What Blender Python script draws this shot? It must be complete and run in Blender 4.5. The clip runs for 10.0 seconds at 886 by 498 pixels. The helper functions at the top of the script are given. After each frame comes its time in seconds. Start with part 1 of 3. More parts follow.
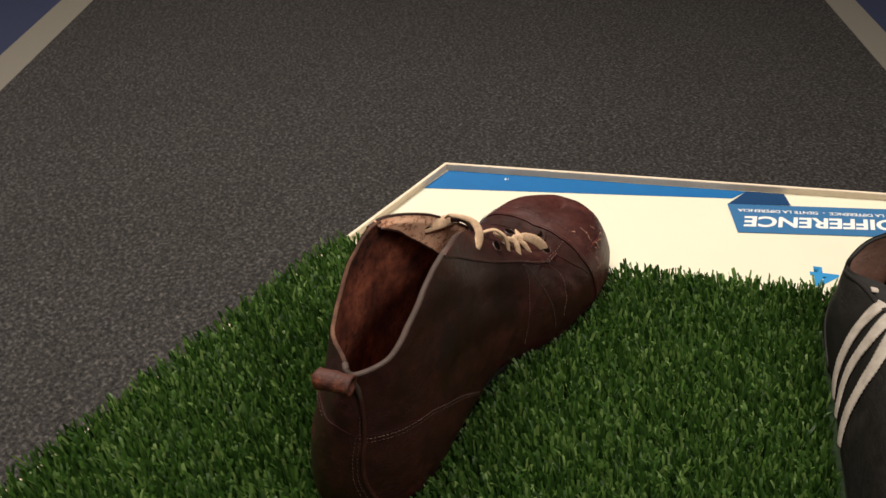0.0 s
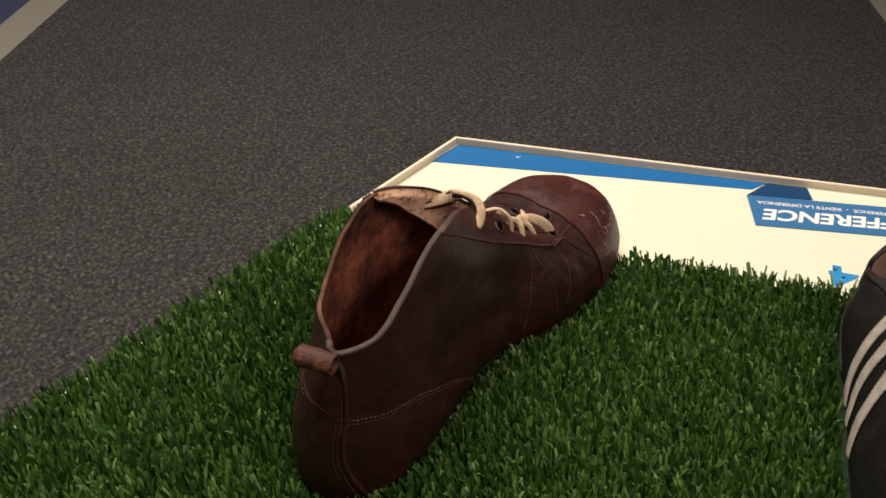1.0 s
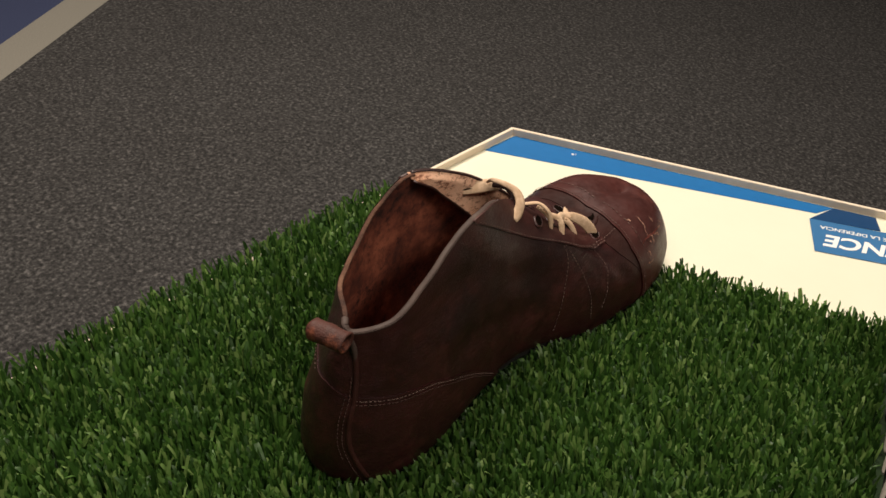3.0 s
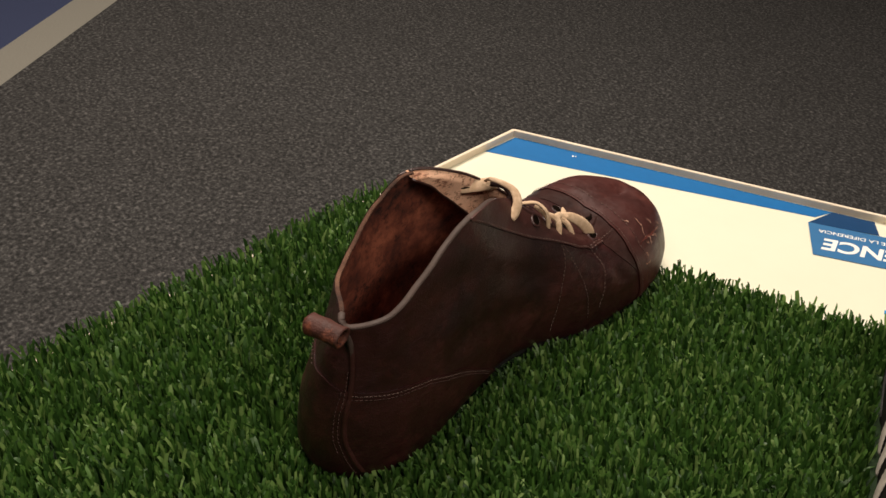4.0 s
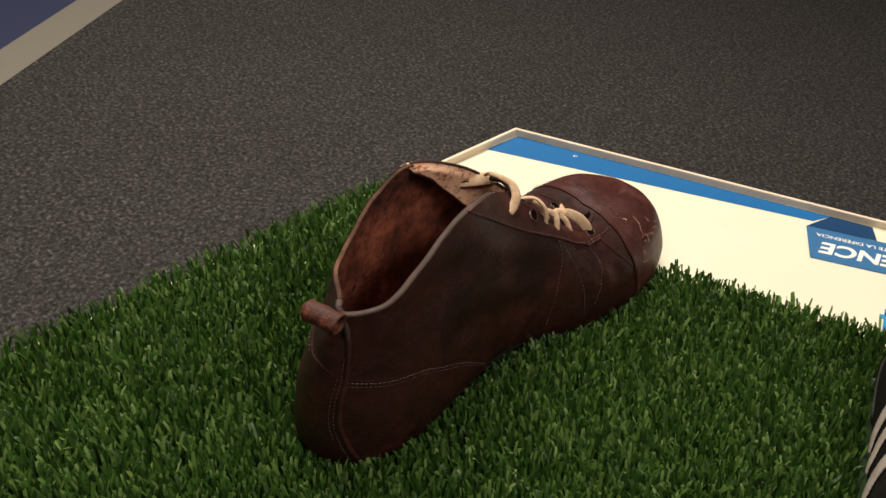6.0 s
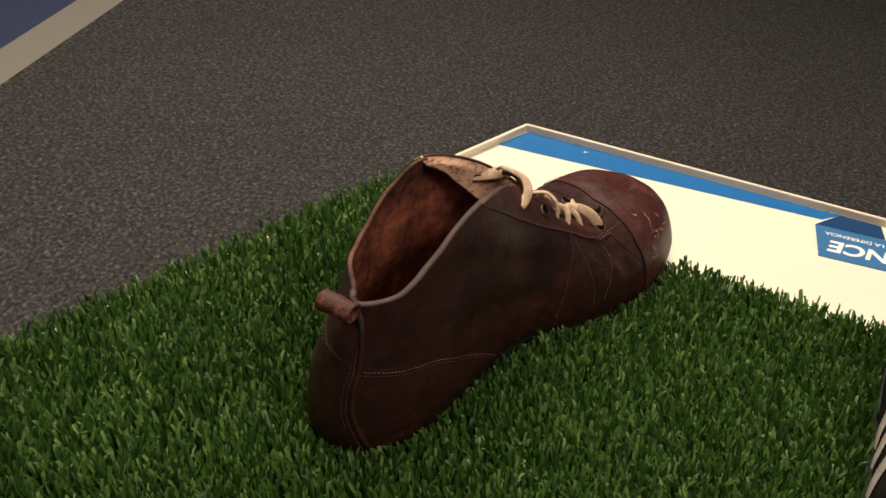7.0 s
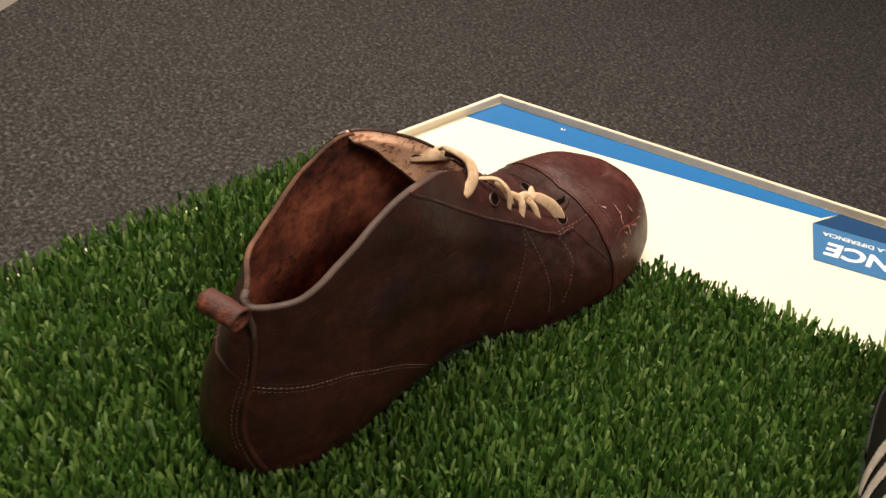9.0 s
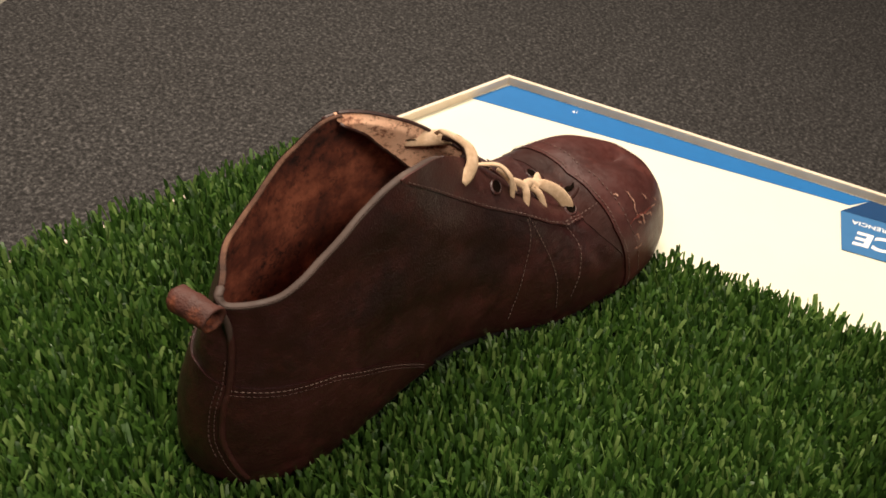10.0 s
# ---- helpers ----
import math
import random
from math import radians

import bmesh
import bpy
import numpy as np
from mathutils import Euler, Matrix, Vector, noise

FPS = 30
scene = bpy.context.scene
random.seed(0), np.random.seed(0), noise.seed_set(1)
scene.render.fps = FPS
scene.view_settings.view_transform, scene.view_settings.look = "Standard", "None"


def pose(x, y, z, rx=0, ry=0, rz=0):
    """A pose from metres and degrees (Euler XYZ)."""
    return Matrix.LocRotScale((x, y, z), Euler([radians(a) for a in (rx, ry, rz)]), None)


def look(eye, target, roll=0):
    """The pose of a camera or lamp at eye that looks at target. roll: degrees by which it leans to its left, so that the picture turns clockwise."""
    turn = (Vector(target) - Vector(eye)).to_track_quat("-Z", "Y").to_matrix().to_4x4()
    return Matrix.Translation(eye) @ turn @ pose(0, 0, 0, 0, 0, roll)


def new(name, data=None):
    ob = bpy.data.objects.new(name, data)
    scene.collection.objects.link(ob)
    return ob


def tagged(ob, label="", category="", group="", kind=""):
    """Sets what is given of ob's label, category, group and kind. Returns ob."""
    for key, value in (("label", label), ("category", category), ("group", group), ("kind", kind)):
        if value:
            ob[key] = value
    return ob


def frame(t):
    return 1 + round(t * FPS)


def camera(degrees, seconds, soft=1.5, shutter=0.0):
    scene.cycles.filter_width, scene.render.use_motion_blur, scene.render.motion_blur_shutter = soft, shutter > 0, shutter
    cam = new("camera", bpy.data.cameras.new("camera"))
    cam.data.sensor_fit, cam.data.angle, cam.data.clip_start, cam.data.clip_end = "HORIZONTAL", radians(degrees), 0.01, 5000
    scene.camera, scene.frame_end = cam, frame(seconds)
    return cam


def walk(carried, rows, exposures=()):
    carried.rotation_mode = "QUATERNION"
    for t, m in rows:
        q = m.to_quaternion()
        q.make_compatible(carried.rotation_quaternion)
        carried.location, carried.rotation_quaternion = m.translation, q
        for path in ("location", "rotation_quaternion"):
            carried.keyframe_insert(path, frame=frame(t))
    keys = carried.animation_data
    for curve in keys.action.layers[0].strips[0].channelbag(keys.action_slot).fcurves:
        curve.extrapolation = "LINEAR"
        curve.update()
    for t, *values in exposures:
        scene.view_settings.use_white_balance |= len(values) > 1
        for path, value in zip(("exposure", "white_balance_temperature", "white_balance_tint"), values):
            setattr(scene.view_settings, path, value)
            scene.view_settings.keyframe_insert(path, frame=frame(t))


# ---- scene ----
cam = camera(56.4, 10.0, shutter=0.9)
PATH = [
    (0, (0.372, -0.543, 1.218), (-0.527, 0.761, -0.003), 0.8),
    (0.5, (0.371, -0.53, 1.21), (-0.53, 0.75, -0.034), 1.9),
    (1, (0.369, -0.521, 1.204), (-0.539, 0.732, -0.064), 3.1),
    (1.5, (0.368, -0.515, 1.198), (-0.568, 0.711, -0.075), 4.6),
    (2, (0.37, -0.51, 1.196), (-0.595, 0.69, -0.08), 5.8),
    (2.5, (0.373, -0.505, 1.196), (-0.612, 0.671, -0.088), 6.2),
    (3, (0.376, -0.503, 1.195), (-0.633, 0.642, -0.098), 5.9),
    (4.5, (0.387, -0.504, 1.195), (-0.639, 0.64, -0.084), 6.4),
    (5, (0.391, -0.504, 1.195), (-0.638, 0.642, -0.081), 6.9),
    (6.5, (0.391, -0.511, 1.194), (-0.644, 0.623, -0.089), 7.2),
    (7, (0.393, -0.514, 1.196), (-0.646, 0.609, -0.092), 7.5),
    (7.5, (0.395, -0.514, 1.194), (-0.661, 0.571, -0.113), 7.3),
    (8, (0.386, -0.492, 1.187), (-0.616, 0.608, -0.149), 7.7),
    (8.5, (0.381, -0.466, 1.175), (-0.604, 0.638, -0.17), 9.8),
    (9, (0.373, -0.441, 1.167), (-0.62, 0.641, -0.19), 10.4),
    (9.5, (0.367, -0.427, 1.16), (-0.637, 0.63, -0.209), 9.9),
    (10, (0.363, -0.416, 1.15), (-0.639, 0.618, -0.238), 9.3),
]
walk(cam, [(t, look(eye, target, roll)) for t, eye, target, roll in PATH],
     exposures=((0.0, 0.0, 6500, 10), (4.5, 0.0, 6600, 10), (7.0, 0.05, 6800, 10), (7.5, 0.18, 7000, 11), (8.0, 0.40, 7000, 12), (8.5, 0.42, 7000, 12), (10.0, 0.42, 7000, 12)))

# ---- world and light ----
world = bpy.data.worlds.new("hall_dark")
world.use_nodes = True
world.node_tree.nodes["Background"].inputs[0].default_value = (0.9, 0.85, 0.8, 1)
world.node_tree.nodes["Background"].inputs[1].default_value = 0.02
scene.world = world
scene.view_settings.exposure = 0.0


def area_lamp(name, eye, target, size, watts, colour):
    data = bpy.data.lights.new(name, "AREA")
    data.shape, data.size, data.size_y = "RECTANGLE", size[0], size[1]
    data.energy, data.color = watts, colour
    ob = new(name, data)
    ob.matrix_world = look(eye, target)
    return ob


WARM = (1.0, 0.885, 0.765)
# Overhead lamps are assumed, none in view; places and watts tuned to the shading.
area_lamp("unseen_overhead_light", (-1.05, 0.25, 3.12), (-0.98, 0.24, 0.0), (1.2, 1.2), 106, WARM)
area_lamp("unseen_overhead_light", (1.80, 0.20, 3.12), (1.65, 0.18, 0.0), (1.2, 0.6), 38, WARM)
# Fill added behind the camera to lighten turf blades and tray rim.
area_lamp("unseen_overhead_light", (0.60, -2.00, 3.12), (0.6, -1.8, 0.0), (1.2, 0.6), 17, WARM)


# ---- materials ----
class Nodes:
    """A small wrapper to write node materials briefly."""

    def __init__(self, name):
        self.mat = bpy.data.materials.new(name)
        self.mat.use_nodes = True
        self.tree = self.mat.node_tree
        self.bsdf = self.tree.nodes["Principled BSDF"]
        self.coord = self.tree.nodes.new("ShaderNodeTexCoord")

    def link(self, a, b):
        self.tree.links.new(a, b)

    def noise(self, scale, detail=4.0, rough=0.6, stretch=None):
        n = self.tree.nodes.new("ShaderNodeTexNoise")
        n.inputs["Scale"].default_value = scale
        n.inputs["Detail"].default_value = detail
        n.inputs["Roughness"].default_value = rough
        src = self.coord.outputs["Object"]
        if stretch:
            m = self.tree.nodes.new("ShaderNodeMapping")
            m.inputs["Scale"].default_value = stretch
            self.link(src, m.inputs[0])
            src = m.outputs[0]
        self.link(src, n.inputs["Vector"])
        return n.outputs["Fac"]

    def voronoi(self, scale, out="Distance", feature="F1"):
        n = self.tree.nodes.new("ShaderNodeTexVoronoi")
        n.feature = feature
        n.inputs["Scale"].default_value = scale
        self.link(self.coord.outputs["Object"], n.inputs["Vector"])
        return n.outputs[out]

    def ramp(self, fac, stops):
        n = self.tree.nodes.new("ShaderNodeValToRGB")
        while len(n.color_ramp.elements) < len(stops):
            n.color_ramp.elements.new(0.5)
        for e, (p, c) in zip(n.color_ramp.elements, stops):
            e.position = p
            e.color = (*c, 1) if len(c) == 3 else c
        self.link(fac, n.inputs[0])
        return n.outputs[0]

    def mix(self, fac, a, b, mode="MIX"):
        n = self.tree.nodes.new("ShaderNodeMix")
        n.data_type, n.blend_type = "RGBA", mode
        for sock, v in ((n.inputs[0], fac), (n.inputs[6], a), (n.inputs[7], b)):
            if isinstance(v, (int, float)):
                sock.default_value = v
            elif isinstance(v, tuple):
                sock.default_value = (*v, 1)
            else:
                self.link(v, sock)
        return n.outputs[2]

    def bump(self, height, strength, distance=0.001, normal=None):
        n = self.tree.nodes.new("ShaderNodeBump")
        n.inputs["Strength"].default_value = strength
        n.inputs["Distance"].default_value = distance
        self.link(height, n.inputs["Height"])
        if normal is not None:
            self.link(normal, n.inputs["Normal"])
        return n.outputs[0]

    def done(self, colour=None, rough=None, normal=None, **values):
        for sock, v in (("Base Color", colour), ("Roughness", rough), ("Normal", normal)):
            if v is None:
                continue
            if isinstance(v, (int, float)):
                self.bsdf.inputs[sock].default_value = v
            elif isinstance(v, tuple):
                self.bsdf.inputs[sock].default_value = (*v, 1)
            else:
                self.link(v, self.bsdf.inputs[sock])
        for k, v in values.items():
            self.bsdf.inputs[k.replace("_", " ")].default_value = v
        return self.mat


def leather(name, dark, mid, worn, wear=(0.55, 0.78), rough=(0.36, 0.58), grain=0.35, relief=1.0):
    m = Nodes(name)
    big = m.noise(22, 5, 0.62)
    fine = m.noise(160, 4, 0.7)
    body = m.mix(m.ramp(big, [(0.35, (0, 0, 0)), (0.68, (1, 1, 1))]), dark, mid)
    worn_fac = m.ramp(m.noise(38, 8, 0.72), [(wear[0], (0, 0, 0)), (wear[1], (1, 1, 1))])
    body = m.mix(worn_fac, body, worn)
    body = m.mix(0.35, body, m.ramp(fine, [(0.3, (0.35, 0.35, 0.35)), (0.7, (1, 1, 1))]), "MULTIPLY")
    pores = m.voronoi(1100)
    creases = m.noise(75, 6, 0.7, (1.0, 0.35, 1.6))
    nrm = m.bump(pores, grain * relief, 0.0005)
    nrm = m.bump(m.noise(190, 5, 0.7, (1.0, 0.6, 1.4)), 0.22 * relief, 0.0010, nrm)
    mask = m.ramp(m.noise(14, 2), [(0.42, (0.1, 0.1, 0.1)), (0.62, (1, 1, 1))])
    nrm = m.bump(m.mix(1.0, m.noise(210, 4, 0.65, (1.0, 0.5, 1.5)), mask, "MULTIPLY"), 0.55 * relief, 0.0018, nrm)
    nrm = m.bump(creases, 0.35 * relief, 0.0018, nrm)
    r = m.ramp(fine, [(0.3, (rough[0],) * 3), (0.7, (rough[1],) * 3)])
    return m.done(body, r, nrm)


def make_materials():
    M = {}
    M["boot"] = leather("oxblood_leather", (0.0190, 0.0058, 0.0056), (0.047, 0.0122, 0.0113), (0.094, 0.0250, 0.0222), wear=(0.50, 0.82), rough=(0.30, 0.46), relief=0.65)
    M["cap"] = leather("toe_cap_leather", (0.048, 0.0142, 0.0122), (0.080, 0.0225, 0.0190), (0.13, 0.038, 0.030), rough=(0.36, 0.52), relief=0.35)
    M["band"] = leather("dark_strap_leather", (0.022, 0.0082, 0.0068), (0.042, 0.0140, 0.0112), (0.08, 0.027, 0.020), rough=(0.36, 0.50), relief=0.5)
    M["facing"] = leather("facing_leather", (0.034, 0.0096, 0.0082), (0.064, 0.0178, 0.0148), (0.110, 0.0310, 0.0245), rough=(0.38, 0.54), relief=0.6)
    M["edge"] = leather("cut_leather_edge", (0.044, 0.025, 0.020), (0.076, 0.046, 0.036), (0.125, 0.080, 0.062), rough=(0.6, 0.8), relief=0.3)
    M["sole"] = leather("sole_leather", (0.004, 0.0027, 0.0024), (0.008, 0.005, 0.004), (0.015, 0.008, 0.0065), rough=(0.75, 0.92))
    n = Nodes("rust_lining_leather")
    tone = n.ramp(n.noise(34, 6, 0.68), [(0.34, (0.040, 0.012, 0.008)), (0.48, (0.150, 0.038, 0.020)), (0.64, (0.36, 0.112, 0.060))])
    rub = n.ramp(n.noise(210, 8, 0.80), [(0.41, (0.16, 0.12, 0.11)), (0.50, (1, 1, 1))])
    where = n.ramp(n.noise(30, 3), [(0.40, (0.15, 0.15, 0.15)), (0.60, (1, 1, 1))])
    M["lining"] = n.done(n.mix(where, tone, n.mix(1.0, tone, rub, "MULTIPLY")), 0.82, n.bump(n.noise(320, 5, 0.7), 0.6, 0.0008))
    n = Nodes("frayed_leather_edge")
    tone = n.ramp(n.noise(45, 6, 0.7), [(0.36, (0.040, 0.018, 0.012)), (0.52, (0.10, 0.044, 0.026)), (0.68, (0.21, 0.105, 0.062))])
    M["fray"] = n.done(tone, 0.9, n.bump(n.noise(700, 4, 0.7), 0.8, 0.0008))
    n = Nodes("tan_flesh_leather")
    tone = n.ramp(n.noise(40, 5, 0.6), [(0.3, (0.68, 0.36, 0.225)), (0.7, (0.86, 0.55, 0.38))])
    rub = n.ramp(n.noise(330, 8, 0.8, (1.0, 0.55, 1.0)), [(0.42, (0.20, 0.10, 0.07)), (0.49, (1, 1, 1))])
    M["suede"] = n.done(n.mix(0.85, tone, rub, "MULTIPLY"), 0.9, n.bump(n.noise(420, 5, 0.7), 0.7, 0.0008))
    M["tab"] = leather("worn_tab_leather", (0.045, 0.013, 0.0085), (0.105, 0.028, 0.017), (0.38, 0.11, 0.05), wear=(0.50, 0.64), rough=(0.58, 0.78))
    M["black"] = leather("black_leather", (0.0048, 0.0040, 0.0036), (0.0085, 0.0070, 0.0062), (0.022, 0.018, 0.016), rough=(0.52, 0.72), relief=0.6)
    M["black"].node_tree.nodes["Principled BSDF"].inputs["Specular IOR Level"].default_value = 0.3
    M["pink"] = leather("faded_pink_lining", (0.42, 0.24, 0.19), (0.56, 0.36, 0.29), (0.64, 0.46, 0.38), rough=(0.7, 0.9))
    n = Nodes("cream_lace")
    M["lace"] = n.done(n.ramp(n.noise(300, 3), [(0.3, (0.54, 0.36, 0.22)), (0.7, (0.73, 0.53, 0.36))]), 0.75,
                       n.bump(n.noise(900, 2), 0.4, 0.0004))
    n = Nodes("stitch_thread")
    M["thread"] = n.done(n.ramp(n.noise(200, 3), [(0.3, (0.090, 0.055, 0.046)), (0.7, (0.23, 0.155, 0.130))]), 0.8)
    n = Nodes("dark_stitch_thread")
    M["dark_thread"] = n.done(n.ramp(n.noise(200, 3), [(0.3, (0.045, 0.022, 0.018)), (0.7, (0.13, 0.070, 0.058))]), 0.8)
    n = Nodes("scuffed_raw_leather")
    M["scuff"] = n.done(n.ramp(n.noise(400, 3), [(0.35, (0.24, 0.105, 0.075)), (0.7, (0.48, 0.29, 0.21))]), 0.85)
    n = Nodes("torn_red_leather")
    M["gash"] = n.done(n.ramp(n.noise(500, 3), [(0.35, (0.075, 0.012, 0.008)), (0.7, (0.19, 0.045, 0.028))]), 0.8)
    # near-black colour that stands for the shade inside holes and the slit
    n = Nodes("eyelet_shadow")
    M["hole_shade"] = n.done((0.006, 0.004, 0.003), 0.9, Specular_IOR_Level=0.0)
    n = Nodes("white_stripe_leather")
    M["stripe"] = n.done(n.ramp(n.noise(140, 5), [(0.3, (0.33, 0.29, 0.25)), (0.7, (0.52, 0.47, 0.41))]), 0.6,
                         n.bump(n.noise(500, 3), 0.4, 0.0006))
    n = Nodes("turf_blade")
    isl = n.tree.nodes.new("ShaderNodeNewGeometry")
    rnd = isl.outputs["Random Per Island"]
    tone = n.ramp(rnd, [(0.0, (0.022, 0.062, 0.012)), (0.4, (0.058, 0.144, 0.027)), (0.8, (0.120, 0.245, 0.050)), (1.0, (0.30, 0.44, 0.140))])
    patch = n.ramp(n.noise(9, 3), [(0.3, (0.75, 0.8, 0.7)), (0.7, (1.0, 1.0, 1.0))])
    tint = n.mix(1.0, tone, patch, "MULTIPLY")
    M["blade"] = n.done(tint, 0.45)
    glow = n.tree.nodes.new("ShaderNodeBsdfTranslucent")
    n.link(tint, glow.inputs["Color"])
    both = n.tree.nodes.new("ShaderNodeMixShader")
    both.inputs[0].default_value = 0.45
    n.link(n.bsdf.outputs[0], both.inputs[1])
    n.link(glow.outputs[0], both.inputs[2])
    n.link(both.outputs[0], n.tree.nodes["Material Output"].inputs["Surface"])
    n = Nodes("turf_backing")
    M["backing"] = n.done(n.ramp(n.noise(300, 3), [(0.3, (0.008, 0.022, 0.006)), (0.7, (0.018, 0.045, 0.011))]), 0.9)
    n = Nodes("grey_speckled_carpet")
    base = n.ramp(n.noise(105, 5, 0.68), [(0.36, (0.0150, 0.0144, 0.0144)), (0.5, (0.0450, 0.0434, 0.0430)), (0.64, (0.110, 0.106, 0.104))])
    fleck = n.ramp(n.voronoi(165, "Color"), [(0.15, (0.30, 0.29, 0.28)), (0.75, (1.20, 1.19, 1.18)), (0.95, (1.7, 1.65, 1.6))])
    col = n.mix(0.85, base, fleck, "MULTIPLY")
    col = n.mix(0.5, col, n.ramp(n.noise(2.2, 4), [(0.3, (0.78, 0.76, 0.74)), (0.7, (1, 1, 1))]), "MULTIPLY")
    M["carpet"] = n.done(col, 0.95, n.bump(n.noise(420, 4, 0.7), 0.6, 0.003))
    n = Nodes("beige_band_carpet")
    M["band_carpet"] = n.done(n.ramp(n.noise(240, 5, 0.7), [(0.3, (0.20, 0.188, 0.158)), (0.7, (0.28, 0.262, 0.222))]), 0.95,
                              n.bump(n.noise(320, 4), 0.6, 0.003))
    n = Nodes("blue_carpet")
    M["blue_carpet"] = n.done(n.ramp(n.noise(240, 5, 0.7), [(0.3, (0.022, 0.030, 0.075)), (0.7, (0.045, 0.058, 0.125))]), 0.95,
                              n.bump(n.noise(320, 4), 0.6, 0.003))
    n = Nodes("white_printed_board")
    M["board"] = n.done(n.ramp(n.noise(14, 4), [(0.3, (0.71, 0.685, 0.54)), (0.7, (0.74, 0.715, 0.57))]), 0.5,
                        n.bump(n.noise(240, 3), 0.08, 0.0005))
    n = Nodes("cream_foam_board_edge")
    M["rim"] = n.done(n.ramp(n.noise(60, 5), [(0.3, (0.72, 0.60, 0.46)), (0.7, (0.82, 0.71, 0.57))]), 0.6,
                      n.bump(n.noise(400, 3), 0.2, 0.0005))
    for key, colour in (("blue", (0.007, 0.125, 0.35)), ("tag", (0.036, 0.145, 0.32)), ("navy", (0.005, 0.042, 0.125)),
                        ("sky", (0.03, 0.25, 0.55)), ("white", (0.80, 0.80, 0.77))):
        n = Nodes("print_" + key)
        f = n.ramp(n.noise(120, 4), [(0.3, (0.92, 0.92, 0.92)), (0.7, (1, 1, 1))])
        M[key] = n.done(n.mix(1.0, colour, f, "MULTIPLY"), 0.6, Specular_IOR_Level=0.25)
    n = Nodes("hall_wall_paint")
    M["wall"] = n.done(n.ramp(n.noise(3, 5), [(0.3, (0.26, 0.25, 0.24)), (0.7, (0.31, 0.30, 0.28))]), 0.8)
    n = Nodes("ceiling_paint")
    M["ceiling"] = n.done(n.ramp(n.noise(3, 5), [(0.3, (0.46, 0.45, 0.43)), (0.7, (0.52, 0.51, 0.49))]), 0.9)
    n = Nodes("cabinet_laminate")
    M["cabinet"] = n.done(n.ramp(n.noise(8, 4), [(0.3, (0.62, 0.61, 0.58)), (0.7, (0.68, 0.67, 0.64))]), 0.5)
    return M


MAT = make_materials()


# ---- mesh helpers ----
def part(name, bm, material, parent=None, label="", smooth=True):
    """Links a bmesh as one mesh object, under parent if that is given."""
    me = bpy.data.meshes.new(name)
    bm.to_mesh(me)
    bm.free()
    me.materials.append(material)
    if smooth:
        me.shade_smooth()
    ob = new(name, me)
    if parent is not None:
        ob.parent = parent
    if label:
        ob["label"] = label
    return ob


def prism(points, z0, z1, bevel=0.0):
    """A closed prism over a plan outline, counter-clockwise."""
    bm = bmesh.new()
    low = [bm.verts.new((x, y, z0)) for x, y in points]
    high = [bm.verts.new((x, y, z1)) for x, y in points]
    bm.faces.new(low[::-1])
    bm.faces.new(high)
    n = len(points)
    for i in range(n):
        bm.faces.new((low[i], low[(i + 1) % n], high[(i + 1) % n], high[i]))
    if bevel:
        bmesh.ops.bevel(bm, geom=bm.edges[:], offset=bevel, segments=2, affect="EDGES")
    return bm


def sweep(points, width, thick, bm=None, up=(0, 0, 1), sides=8, taper=False, leaf=0.0, zig=0.0, profile=()):
    """A strand with an oval section along points; width lies across up; profile scales it from end to end."""
    bm = bm or bmesh.new()
    pts = [Vector(p) for p in points]
    rings = []
    ups = [Vector(q) for q in up] if isinstance(up, list) else [Vector(up)] * len(pts)
    for i, p in enumerate(pts):
        d = (pts[min(i + 1, len(pts) - 1)] - pts[max(i - 1, 0)]).normalized()
        a = d.cross(ups[i])
        a = a.normalized() if a.length > 1e-4 else Vector((1, 0, 0))
        b = a.cross(d).normalized()
        k = 1.0
        if taper and i in (0, len(pts) - 1):
            k = 0.55
        k *= 1 + zig * (1 if i % 2 else -1)
        if leaf:
            k = 1 - leaf * (1 - math.sin(math.pi * (i + 0.5) / len(pts)) ** 0.7)
        if len(profile):
            k *= float(np.interp(i / (len(pts) - 1), np.linspace(0, 1, len(profile)), profile))
        rings.append([bm.verts.new(p + a * (math.cos(q) * width / 2 * k) + b * (math.sin(q) * thick / 2 * k))
                      for q in (2 * math.pi * j / sides for j in range(sides))])
    for r, s in zip(rings, rings[1:]):
        for j in range(sides):
            bm.faces.new((r[j], r[(j + 1) % sides], s[(j + 1) % sides], s[j]))
    bm.faces.new(rings[0][::-1])
    bm.faces.new(rings[-1])
    return bm


def spline(control, count):
    """Points on a smooth curve through the control points (Catmull-Rom)."""
    c = np.array(control, float)
    return [tuple(curve_at(c, t)) for t in np.linspace(0, len(c) - 1, count)]


def curve_at(c, t):
    n = len(c)
    i = int(min(max(math.floor(t), 0), n - 2))
    f = t - i
    p1, p2 = c[i], c[i + 1]
    p0 = c[i - 1] if i > 0 else 2 * p1 - p2
    p3 = c[i + 2] if i + 2 < n else 2 * p2 - p1
    return 0.5 * (2 * p1 + (p2 - p0) * f + (2 * p0 - 5 * p1 + 4 * p2 - p3) * f * f + (3 * p1 - p0 - 3 * p2 + p3) * f ** 3)


# ---- floor, walls, ceiling of the hall ----
ANG = radians(122.5)
ALONG, ACROSS = Vector((math.cos(ANG), math.sin(ANG))), Vector((math.sin(ANG), -math.cos(ANG)))
LEFT0 = -2.13 * ACROSS.x + 0.60 * ACROSS.y
RIGHT0 = 0.0 * ACROSS.x + 2.65 * ACROSS.y


